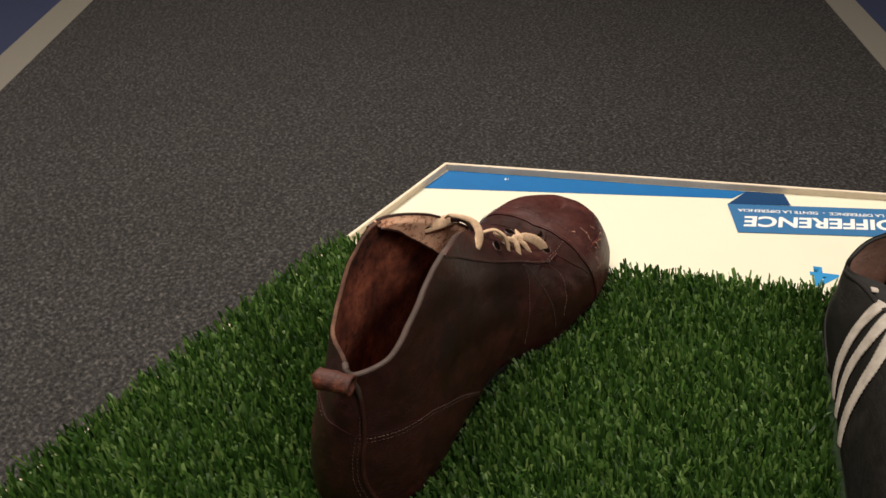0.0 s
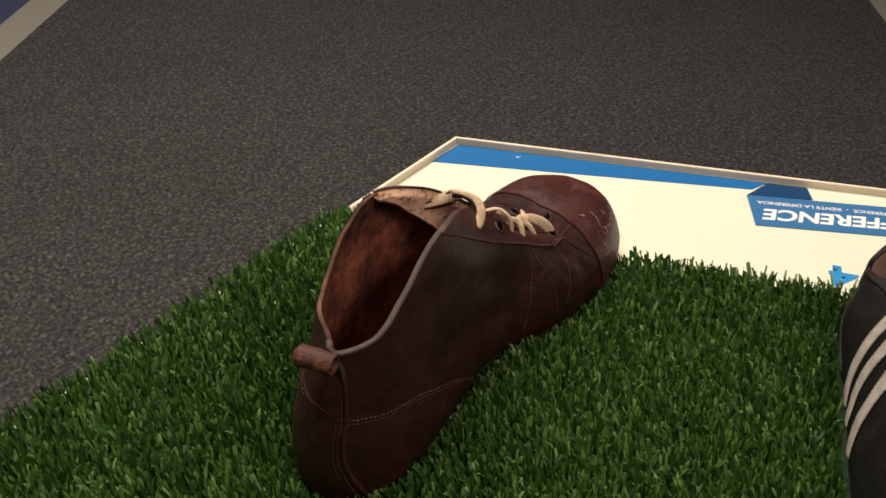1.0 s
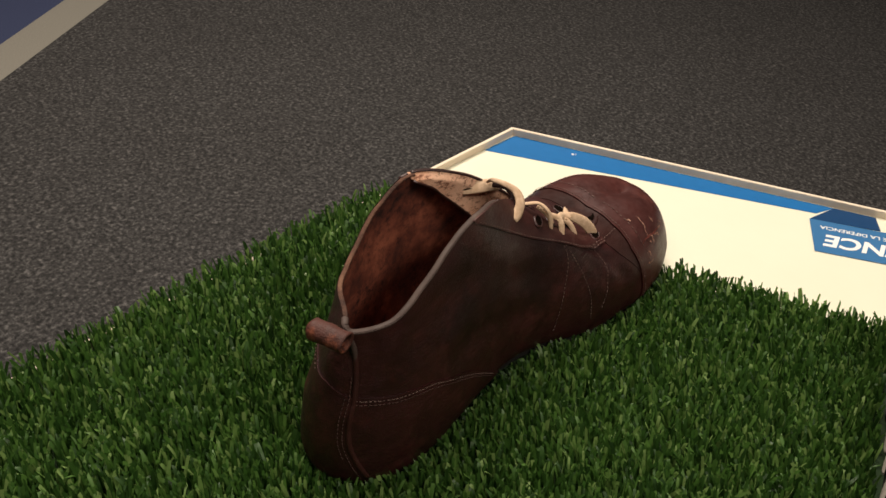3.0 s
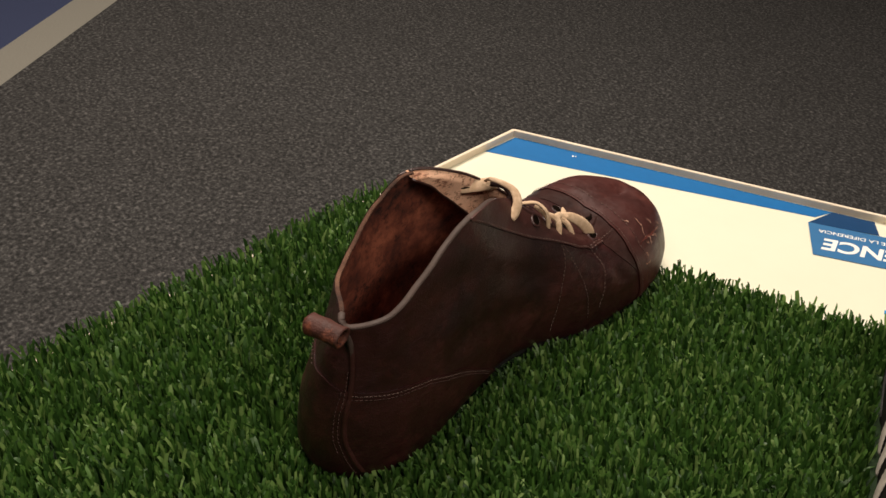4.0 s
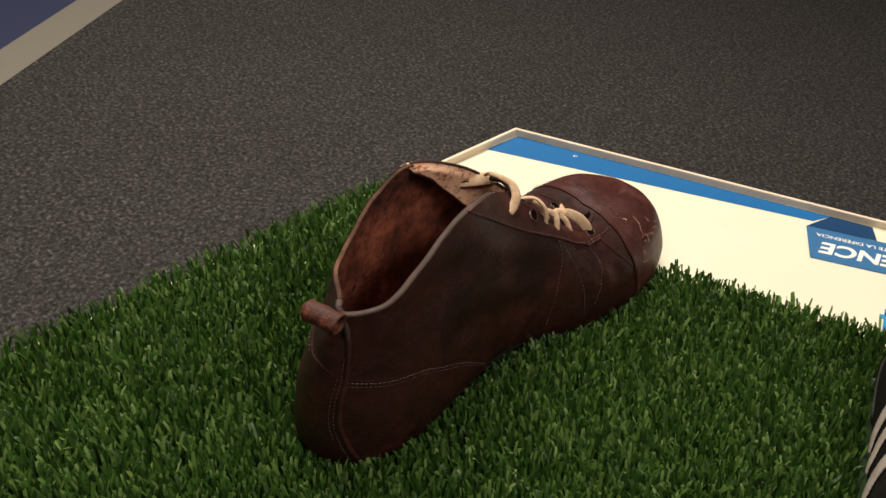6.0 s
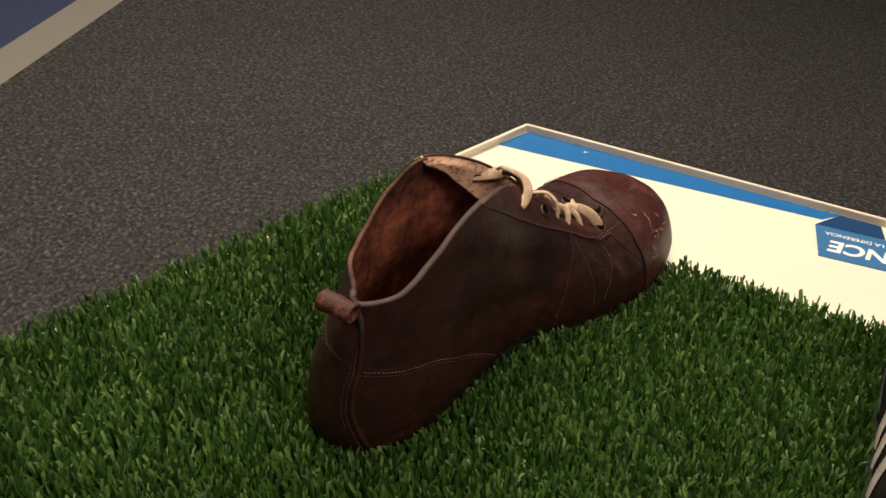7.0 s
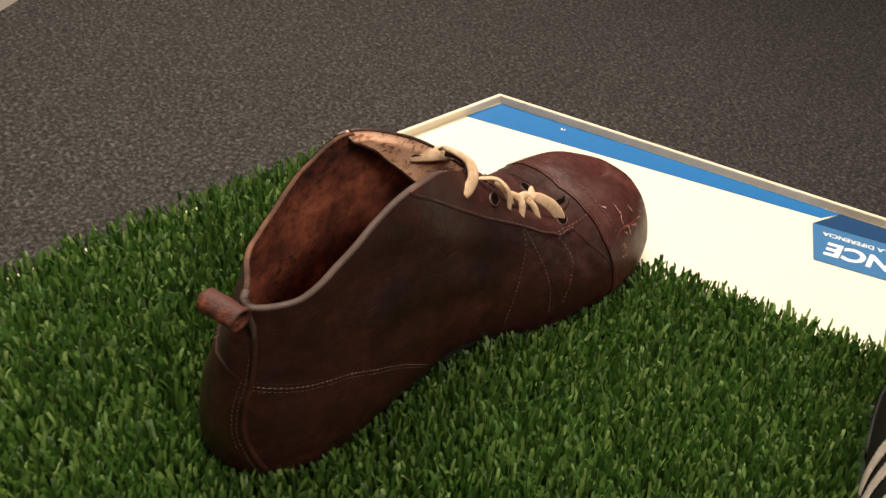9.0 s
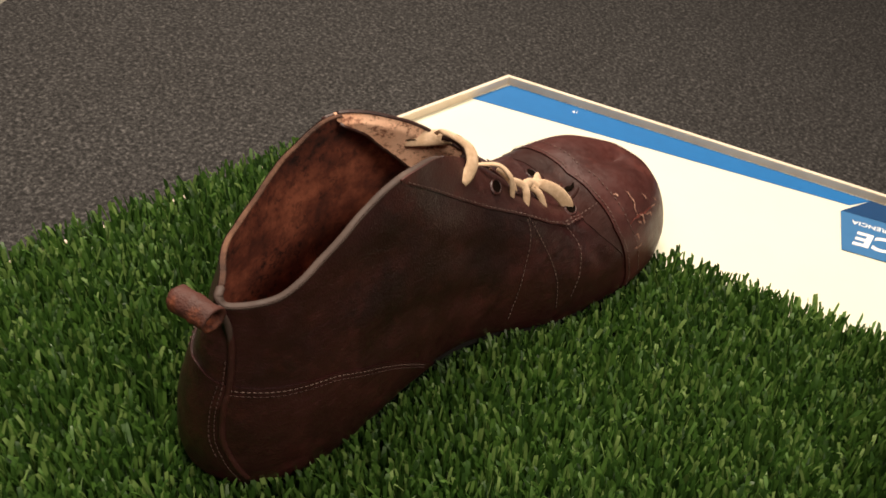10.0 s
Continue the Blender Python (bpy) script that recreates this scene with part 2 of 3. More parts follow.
def strip(name, a, b, material, label, z=0.0):
    """A strip of floor from a to b metres across the hall's run."""
    quad = [ALONG * s + ACROSS * w for s, w in ((-9, a), (-9, b), (9, b), (9, a))]
    bm = bmesh.new()
    vs = [bm.verts.new((p.x, p.y, z)) for p in quad] + [bm.verts.new((p.x, p.y, -0.06)) for p in quad]
    for f in ((0, 1, 2, 3), (7, 6, 5, 4), (0, 4, 5, 1), (1, 5, 6, 2), (2, 6, 7, 3), (3, 7, 4, 0)):
        bm.faces.new([vs[i] for i in f])
    bmesh.ops.recalc_face_normals(bm, faces=bm.faces[:])
    return tagged(part(name, bm, material, None, smooth=False), label, "carpet", kind="structure")


strip("floor", LEFT0, RIGHT0, MAT["carpet"], "dark grey speckled loop carpet along the hall")
strip("floor_band", LEFT0 - 0.123, LEFT0, MAT["band_carpet"], "beige carpet band bordering the grey carpet")
strip("floor_band", RIGHT0, RIGHT0 + 0.123, MAT["band_carpet"], "beige carpet band bordering the grey carpet")
strip("floor_blue", LEFT0 - 4.2, LEFT0 - 0.123, MAT["blue_carpet"], "dark blue carpet beyond the beige band")
strip("floor_blue", RIGHT0 + 0.123, RIGHT0 + 4.2, MAT["blue_carpet"], "dark blue carpet beyond the beige band")


def slab(name, s0, s1, w0, w1, z0, z1, material, label, category):
    quad = [ALONG * s + ACROSS * w for s, w in ((s0, w0), (s0, w1), (s1, w1), (s1, w0))]
    bm = prism([(p.x, p.y) for p in quad], z0, z1)
    bmesh.ops.recalc_face_normals(bm, faces=bm.faces[:])
    return tagged(part(name, bm, material, None, smooth=False), label, category, kind="structure")


W0, W1 = LEFT0 - 4.2, RIGHT0 + 4.2
slab("wall_west", -9, 9, W0 - 0.15, W0, -0.06, 3.2, MAT["wall"], "plain grey painted wall of the hall", "wall")
slab("wall_east", -9, 9, W1, W1 + 0.15, -0.06, 3.2, MAT["wall"], "plain grey painted wall of the hall", "wall")
slab("wall_south", -9.15, -9, W0, W1, -0.06, 3.2, MAT["wall"], "plain grey painted wall of the hall", "wall")
slab("wall_north", 9, 9.15, W0, W1, -0.06, 3.2, MAT["wall"], "plain grey painted wall of the hall", "wall")
slab("ceiling", -9.15, 9.15, W0 - 0.15, W1 + 0.15, 3.2, 3.32, MAT["ceiling"], "plain pale painted ceiling of the hall", "ceiling")

# ---- the display table: a hexagonal cabinet with a shallow tray ----
SIDE = 0.60
HEX = [(-0.0015, 0.0), (-0.0015, -SIDE), (SIDE * 0.866, -1.5 * SIDE), (SIDE * 1.732, -SIDE), (SIDE * 1.732, 0.0), (0.5263, 0.2882)]
CENTRE = (SIDE * 0.866, -SIDE * 0.5)
BOARD_Z, RIM_Z, RIM_W = 0.8055, 0.8120, 0.0030


def inset(d):
    """The hexagon's corners moved in by d from every side."""
    k = 1 - d / (SIDE * 0.866)
    return [(CENTRE[0] + (x - CENTRE[0]) * k, CENTRE[1] + (y - CENTRE[1]) * k) for x, y in HEX]


table = tagged(new("display_table"), "white hexagonal display table with a shallow printed tray", "table")
part("cabinet_body", prism(inset(0.004), 0.0, BOARD_Z - 0.012, 0.002), MAT["cabinet"], table, smooth=False)
part("tray_board", prism(inset(RIM_W), BOARD_Z - 0.0115, BOARD_Z), MAT["board"], table, "white printed board with a blue stripe", smooth=False)
for i in range(6):
    o, n_ = inset(0.0), inset(RIM_W)
    a, b = i, (i + 1) % 6
    part("tray_rim", prism([o[a], o[b], n_[b], n_[a]], BOARD_Z - 0.0115, RIM_Z, 0.0004), MAT["rim"], table, "raised cream board edge", smooth=False)


def print_shape(name, points, z, material, parent, label=""):
    bm = bmesh.new()
    f = bm.faces.new([bm.verts.new((x, y, z)) for x, y in points])
    r = bmesh.ops.extrude_face_region(bm, geom=[f])
    bmesh.ops.translate(bm, verts=[v for v in r["geom"] if isinstance(v, bmesh.types.BMVert)], vec=(0, 0, 0.0001))
    bmesh.ops.recalc_face_normals(bm, faces=bm.faces[:])
    return part(name, bm, material, parent, label, smooth=False)


def lettering(name, text, origin, right, up, height, z, material, parent, bold=0.0):
    """Flat raised letters: origin is the baseline's start, right and up are plan directions; height is that of a capital."""
    data = bpy.data.curves.new(name, "FONT")
    data.body = text
    data.size = 1.0
    data.offset = bold
    data.fill_mode = "FRONT"
    tmp = new(name, data)
    me = bpy.data.meshes.new_from_object(tmp.evaluated_get(bpy.context.evaluated_depsgraph_get()))
    scene.collection.objects.unlink(tmp)
    bpy.data.objects.remove(tmp)
    xs = [v.co.x for v in me.vertices]
    ys = [v.co.y for v in me.vertices]
    x0, wide, tall = min(xs), max(xs) - min(xs), max(ys)
    for v in me.vertices:
        a, b = (v.co.x - x0) / wide, v.co.y / tall
        v.co = (origin[0] + right[0] * a + up[0] * b * height, origin[1] + right[1] * a + up[1] * b * height, z)
    me.materials.append(material)
    ob = new(name, me)
    ob.parent = parent
    return ob


Z1 = BOARD_Z + 0.0002
print_shape("blue_stripe", [(0.0025, -0.0392), (0.2355, 0.1095), (0.2420, 0.1282), (0.0038, -0.0012)], Z1, MAT["blue"], table, "bright blue printed stripe")
print_shape("ribbon_fold", [(0.2350, 0.0980), (0.2815, 0.1290), (0.2710, 0.1438), (0.2420, 0.1282)], Z1 + 0.00016, MAT["navy"], table, "navy printed ribbon fold")
print_shape("ribbon", [(0.2350, 0.0980), (0.2570, 0.0620), (0.4300, 0.1735), (0.4090, 0.2090)], Z1 + 0.00032, MAT["tag"], table, "mid blue printed ribbon")
lettering("slogan", "DIFFERENCE", (0.3620, 0.1585), (-0.1080, -0.0705), (0.0040, -0.0152), 1.0, Z1 + 0.00048, MAT["white"], table, 0.03)
lettering("small_slogan", "SENS LA DIFFERENCE  -  SIENTE LA DIFERENCIA", (0.3660, 0.1710), (-0.1210, -0.0750), (0.0016, -0.0040), 1.0, Z1 + 0.00048, MAT["white"], table, 0.012)
lettering("numeral", "4", (0.3395, 0.0600), (-0.0200, -0.0092), (0.0080, -0.0230), 1.0, Z1, MAT["sky"], table, 0.03)
for fx, fy, r in ((0.0548, 0.0166, 0.0011), (0.0566, 0.0180, 0.0007), (0.0541, 0.0182, 0.0005), (0.0560, 0.0197, 0.0004)):
    print_shape("print_fleck", [(fx + r * math.cos(q) * (1 + 0.4 * math.sin(3 * q)), fy + r * math.sin(q) * 0.7) for q in (2 * math.pi * k / 9 for k in range(9))], Z1 + 0.00016, MAT["white"], table)

# ---- artificial turf ----
TURF_Z = 0.8075
TURF = [(0.0035, -0.1590), (0.0035, -0.5965), (0.5196, -0.8945), (1.0360, -0.5965), (1.0360, -0.0080), (0.7800, 0.1460), (0.5200, 0.0960)]


def inside(poly, x, y):
    hit = np.zeros(len(x), bool)
    n = len(poly)
    for i in range(n):
        (x0, y0), (x1, y1) = poly[i], poly[(i + 1) % n]
        cross = ((y0 > y) != (y1 > y)) & (x < (x1 - x0) * (y - y0) / (y1 - y0 + 1e-12) + x0)
        hit ^= cross
    return hit


tagged(part("turf_mat", prism(TURF, BOARD_Z + 0.0006, TURF_Z), MAT["backing"], None, smooth=False), "dark green woven backing of the turf mat on the tray", "mat")


def turf_blades(footprints):
    rng = np.random.default_rng(7)
    step = 0.0030
    gx, gy = np.meshgrid(np.arange(-0.002, 1.04, step), np.arange(-0.9, 0.17, step))
    x = gx.ravel() + rng.uniform(-0.5, 0.5, gx.size) * step
    y = gy.ravel() + rng.uniform(-0.5, 0.5, gx.size) * step
    keep = inside(TURF, x, y)
    x, y = x[keep], y[keep]
    near = (x < 0.56) & (y > -0.56)
    keep = near | (rng.random(len(x)) < 0.55)
    x, y = x[keep], y[keep]
    twice = (x < 0.56) & (y > -0.52)
    x = np.concatenate([x, x[twice] + rng.normal(0, 0.0012, twice.sum())])
    y = np.concatenate([y, y[twice] + rng.normal(0, 0.0012, twice.sum())])
    covered = np.zeros(len(x), bool)
    for poly in footprints:
        covered |= inside(poly, x, y)
    x, y = x[~covered], y[~covered]
    n = len(x)
    tall = rng.normal(0.0190, 0.0018, n).clip(0.012, 0.0235)
    beside = np.full(n, 1.0)
    for poly in footprints:
        for px, py in poly:
            beside = np.minimum(beside, np.hypot(x - px, y - py))
    least = np.where((y > BY + 0.07) & (x < 0.3), 0.42, 0.58)
    tall *= (least + (1 - least) * beside / 0.012).clip(0.0, 1.0)
    wide = rng.uniform(0.0012, 0.0024, n)
    face = rng.normal(0.75, 0.75, n)
    lean_dir = rng.normal(2.85, 0.7, n)
    lean = rng.normal(0.30, 0.2, n).clip(-0.2, 0.9)
    rows = []
    curl = rng.uniform(0.6, 1.4, n)
    for k, w in ((0.0, 0.9), (0.5, 1.0), (0.88, 1.0), (1.0, 0.82)):
        out = tall * np.sin(lean * k) * k ** curl
        h = tall * k * np.cos(lean * k * 0.9)
        cx, cy, cz = x + np.cos(lean_dir) * out, y + np.sin(lean_dir) * out, TURF_Z - 0.0005 + h
        dx, dy = np.cos(face) * wide * w / 2, np.sin(face) * wide * w / 2
        rows += [np.stack([cx - dx, cy - dy, cz], 1), np.stack([cx + dx, cy + dy, cz], 1)]
    rows[6][:, 2] += rng.uniform(-0.0016, 0.0012, n)
    rows[7][:, 2] += rng.uniform(-0.0016, 0.0012, n)
    verts = np.stack(rows, 1).reshape(-1, 3)
    base = np.arange(n)[:, None] * 8
    quads = np.concatenate([base + np.array(q) for q in ((0, 1, 3, 2), (2, 3, 5, 4), (4, 5, 7, 6))], 0)
    me = bpy.data.meshes.new("turf_pile")
    me.vertices.add(len(verts))
    me.vertices.foreach_set("co", verts.ravel())
    me.loops.add(quads.size)
    me.loops.foreach_set("vertex_index", quads.ravel().astype(np.int32))
    me.polygons.add(len(quads))
    me.polygons.foreach_set("loop_start", (np.arange(len(quads)) * 4).astype(np.int32))
    me.update(calc_edges=True)
    me.materials.append(MAT["blade"])
    me.shade_smooth()
    tagged(new("artificial_grass", me), "short dense green artificial grass on the display tray", "grass", kind="stuff")


# ---- boots ----
class Upper:
    """A boot's upper: ribs run from the sole's edge to the collar or the ridge. u goes from the toe's tip (-1)
    along one side round the heel (0) and back to the toe (1); v climbs from the sole to the top."""

    def __init__(self, right, left, dents=0.0, folds=()):
        self.right, self.left, self.dents, self.folds = np.array(right, float), np.array(left, float), dents, folds
        self.count = len(right) - 1

    def raw(self, u, v):
        st = abs(u) * self.count
        side = self.right if u >= 0 else self.left
        bx, by, bz, tx, ty, tz, w, bulge = self.station(side, st)
        c, s = math.cos(v * math.pi / 2), math.sin(v * math.pi / 2)
        h = (1 - w) * v + w * (1 - max(c, 0.0) ** 0.80)
        g = (1 - w) * v + w * s ** 0.92
        x, y, z = bx + (tx - bx) * h, by + (ty - by) * h, bz + (tz - bz) * g
        d = self.station(side, min(st + 0.05, self.count)) - self.station(side, max(st - 0.05, 0))
        nx, ny = (d[1], -d[0]) if u >= 0 else (-d[1], d[0])
        if st < 0.06:
            nx, ny = 0.0, -1.0
        k = math.hypot(nx, ny) or 1.0
        b = bulge * math.sin(math.pi * v ** 0.58)
        b += self.dents * (noise.noise((x * 42, y * 30, z * 42)) + 0.45 * noise.noise((x * 105, y * 80, z * 105)))
        for s0, v0, s1, v1, deep, broad in self.folds:
            # depth of a fold along a short line in (station, v)
            a = min(1.0, max(0.0, ((u * self.count - s0) * (s1 - s0) * 0.09 + (v - v0) * (v1 - v0)) / ((s1 - s0) ** 2 * 0.09 + (v1 - v0) ** 2)))
            q = math.hypot((u * self.count - s0 - a * (s1 - s0)) * 0.3, v - v0 - a * (v1 - v0)) / broad
            b -= deep * (math.exp(-q * q) - 0.5 * math.exp(-(q - 1.9) ** 2))
        up_share = w * math.sin(v * math.pi / 2)
        return np.array((x + nx / k * b * (1 - up_share), y + ny / k * b * (1 - up_share), z + b * up_share))

    def station(self, side, st):
        # the heel end continues into the other side, so that the curve stays round there
        other = self.left if side is self.right else self.right
        c = np.concatenate([other[2:0:-1], side, other[-2:-4:-1]])
        return curve_at(c, st + 2)

    def at(self, u, v, lift=0.0):
        p = self.raw(u, v)
        if lift:
            p = p + self.normal(u, v) * lift
        return Vector(p)

    def normal(self, u, v):
        e = 0.004
        v0, v1 = max(v - e, 0), min(v + e, 0.995)
        if v1 - v0 < e:
            v0 = v1 - 2 * e
        du = self.raw(min(u + e, 1), v1) - self.raw(max(u - e, -1), v1)
        dv = self.raw(u, v1) - self.raw(u, v0)
        n = np.cross(du, dv)
        k = np.linalg.norm(n)
        return n / k if k > 1e-12 else np.array((0, 0, 1.0))

    def patch(self, u0, u1, v0, v1, nu, nv, lift, thick=0.0, flip=False):
        """A piece of the surface; v0 and v1 may be functions of u. thick: a rim of that depth along the edges."""
        bm = bmesh.new()
        f0 = v0 if callable(v0) else (lambda u: v0)
        f1 = v1 if callable(v1) else (lambda u: v1)
        rise = lift if callable(lift) else (lambda u, v: lift)

        def spot(i, j, deeper=0.0):
            u = u0 + (u1 - u0) * i / nu
            v = f0(u) + (f1(u) - f0(u)) * j / nv
            return self.at(u, v, rise(u, v) - deeper)

        grid = [[bm.verts.new(spot(i, j)) for j in range(nv + 1)] for i in range(nu + 1)]
        for i in range(nu):
            for j in range(nv):
                q = (grid[i][j], grid[i + 1][j], grid[i + 1][j + 1], grid[i][j + 1])
                bm.faces.new(q[::-1] if flip else q)
        bmesh.ops.remove_doubles(bm, verts=bm.verts[:], dist=0.00002)
        if thick:
            # the rim has vertices of its own, so that its edge stays crisp
            ring = [(i, 0) for i in range(nu)] + [(nu, j) for j in range(nv)] + [(i, nv) for i in range(nu, 0, -1)] + [(0, j) for j in range(nv, 0, -1)]
            high = [bm.verts.new(spot(i, j)) for i, j in ring]
            low = [bm.verts.new(spot(i, j, thick)) for i, j in ring]
            m = len(ring)
            for k in range(m):
                bm.faces.new((high[(k + 1) % m], high[k], low[k], low[(k + 1) % m]))
        return bm

    def across(self, st0, st1, low, lift, nst, nv, thick=0.001):
        """A band over the ridge from one side to the other, between two stations."""
        bm = bmesh.new()
        f0 = st0 if callable(st0) else (lambda v: st0)
        f1 = st1 if callable(st1) else (lambda v: st1)
        grid = []
        for i in range(nst + 1):
            vs = [low + (1 - low) * j / nv for j in range(nv + 1)]
            rowv = [self.at((f0(v) + (f1(v) - f0(v)) * i / nst) / self.count, v, lift) for v in vs]
            rowv += [self.at(-(f0(v) + (f1(v) - f0(v)) * i / nst) / self.count, v, lift) for v in vs[::-1]]
            mid = (rowv[nv] + rowv[nv + 1]) / 2
            rowv[nv:nv + 2] = [mid]
            grid.append([bm.verts.new(p) for p in rowv])
        m = len(grid[0])
        for i in range(nst):
            for j in range(m - 1):
                try:
                    bm.faces.new((grid[i][j], grid[i + 1][j], grid[i + 1][j + 1], grid[i][j + 1]))
                except ValueError:
                    pass
        for i, flip in ((0, False), (nst, True)):
            low_row, high_row = [], [bm.verts.new(v.co) for v in grid[i]]
            for j, v in enumerate(high_row):
                side = 1 if j <= nv else -1
                vv = low + (1 - low) * (j if j <= nv else 2 * nv - j) / nv
                st = (f0, f1)[i > 0](vv) / self.count
                low_row.append(bm.verts.new(v.co - Vector(self.normal(side * st, vv)) * thick))
            for j in range(m - 1):
                q = (high_row[j], high_row[j + 1], low_row[j + 1], low_row[j])
                bm.faces.new(q if not flip else q[::-1])
        return bm

    def ribbon(self, uv, count, width, thick, lift, bm=None, zig=0.0, profile=()):
        """A flat strip lying on the surface along (station, v) control pairs."""
        path = spline(uv, count)
        pts = [self.at(st / self.count, v, lift) for st, v in path]
        ups = [Vector(self.normal(st / self.count, v)) for st, v in path]
        return sweep(pts, width, thick, bm, up=ups, sides=8, zig=zig, profile=profile)

    def line(self, uv, count, lift):
        """Points along a curve given by (station, v) control pairs on one side; a negative station is on the other side."""
        return [self.at(st / self.count, v, lift) for st, v in spline(uv, count)]

    def outline(self, grow=0.0, count=72):
        pts = []
        for i in range(count):
            u = -1 + 2 * i / count
            p, n = self.raw(u, 0.0), self.normal(u, 0.02)
            k = math.hypot(n[0], n[1]) or 1.0
            pts.append((p[0] + n[0] / k * grow, p[1] + n[1] / k * grow, p[2]))
        return pts


def stitches(points, name, parent, gap=0.0034, size=0.00044, length=0.0018, thread="thread"):
    """A row of thread stitches along a line of points."""
    bm = bmesh.new()
    pts = [Vector(p) for p in points]
    run, nxt = 0.0, 0.0
    for a, b in zip(pts, pts[1:]):
        d = (b - a).length
        while d > 1e-9 and nxt <= run + d:
            p = a.lerp(b, (nxt - run) / d)
            w = (b - a).normalized() * (length / 2)
            sweep([p - w, p - w * 0.4, p + w * 0.4, p + w], size, size, bm, sides=5, taper=True)
            nxt += gap
        run += d
    return part(name, bm, MAT[thread], parent, "pale waxed thread" if thread == "thread" else "dark waxed thread")


def sole_part(name, upper, u_keep, grow, z_top, z_bottom, parent, material, low=None):
    """A slab under the boot; u_keep chooses the stretch of the outline by plan y."""
    pts = [p for p in upper.outline(grow) if u_keep[0] <= p[1] <= u_keep[1]]
    bm = bmesh.new()
    top = [bm.verts.new((x, y, z + z_top)) for x, y, z in pts]
    bot = [bm.verts.new((x, y, (z + z_bottom) if low is None else low)) for x, y, z in pts]
    n = len(pts)
    bm.faces.new(top)
    bm.faces.new(bot[::-1])
    for i in range(n):
        bm.faces.new((top[i], bot[i], bot[(i + 1) % n], top[(i + 1) % n]))
    bmesh.ops.recalc_face_normals(bm, faces=bm.faces[:])
    bmesh.ops.triangulate(bm, faces=[f for f in bm.faces if len(f.verts) > 4])
    return part(name, bm, material, parent, smooth=False)


BX, BY = 0.178, -0.342
# base x, y, z; top x, y, z; how far it is domed (0 shaft, 1 vamp); bulge
RIGHT = [
    (-0.012, -0.004, 0.814, -0.014, 0.0140, 0.911, 0.00, 0.006),
    (0.009, 0.006, 0.814, -0.0085, 0.0178, 0.9085, 0.00, 0.006),
    (0.0185, 0.030, 0.814, -0.0005, 0.0350, 0.9110, 0.00, 0.005),
    (0.0180, 0.060, 0.816, -0.0035, 0.0560, 0.9190, 0.00, 0.004),
    (0.0115, 0.095, 0.820, -0.008, 0.0800, 0.9295, 0.00, 0.004),
    (0.0070, 0.125, 0.822, -0.0125, 0.1030, 0.9348, 0.05, 0.005),
    (0.0095, 0.152, 0.820, -0.021, 0.1310, 0.9260, 0.20, 0.005),
    (0.0180, 0.180, 0.817, -0.026, 0.1600, 0.9045, 0.60, 0.004),
    (0.0230, 0.210, 0.816, -0.027, 0.1900, 0.8790, 0.90, 0.003),
    (0.0235, 0.242, 0.816, -0.025, 0.2200, 0.8708, 1.00, 0.003),
    (0.0180, 0.272, 0.817, -0.024, 0.2470, 0.8700, 1.00, 0.003),
    (0.0020, 0.296, 0.818, -0.024, 0.2650, 0.8640, 1.00, 0.003),
    (-0.025, 0.308, 0.819, -0.025, 0.2710, 0.8612, 1.00, 0.003),
]
LEFT = [
    RIGHT[0],
    (-0.032, 0.004, 0.814, -0.0200, 0.0185, 0.9120, 0.00, 0.006),
    (-0.044, 0.025, 0.814, -0.037, 0.0300, 0.9120, 0.00, 0.005),
    (-0.048, 0.060, 0.816, -0.050, 0.0500, 0.9155, 0.00, 0.004),
    (-0.050, 0.095, 0.818, -0.060, 0.0740, 0.9255, 0.00, 0.004),
    (-0.056, 0.125, 0.818, -0.062, 0.1010, 0.9345, 0.05, 0.004),
    (-0.064, 0.152, 0.818, -0.050, 0.1330, 0.9255, 0.20, 0.004),
    (-0.071, 0.180, 0.817, -0.033, 0.1620, 0.9045, 0.60, 0.004),
    (-0.0760, 0.210, 0.816, -0.028, 0.1900, 0.8790, 0.90, 0.003),
    (-0.0765, 0.242, 0.816, -0.026, 0.2200, 0.8708, 1.00, 0.005),
    (-0.0700, 0.272, 0.817, -0.025, 0.2470, 0.8700, 1.00, 0.005),
    (-0.0525, 0.296, 0.818, -0.026, 0.2650, 0.8645, 1.00, 0.004),
    RIGHT[12],
]


def moved(stations):
    """In place on the tray, with the heel's foot tucked in under its swell."""
    tuck = (0.0040, 0.0040, 0.0032, 0.0026, 0.0018, 0.0)
    rows = []
    for i, (bx, by, bz, tx, ty, tz, w, b) in enumerate(stations):
        k = tuck[i] if i < len(tuck) else 0.0
        d = Vector((-0.013 - bx, max(0.040, by) - by))
        d = d.normalized() * k
        rows.append((bx + d.x, by + d.y, bz, tx, ty, tz, w, b + 1.1 * k))
    return [(bx + BX, by + BY, bz, tx + BX, ty + BY, tz, w, b) for bx, by, bz, tx, ty, tz, w, b in rows]


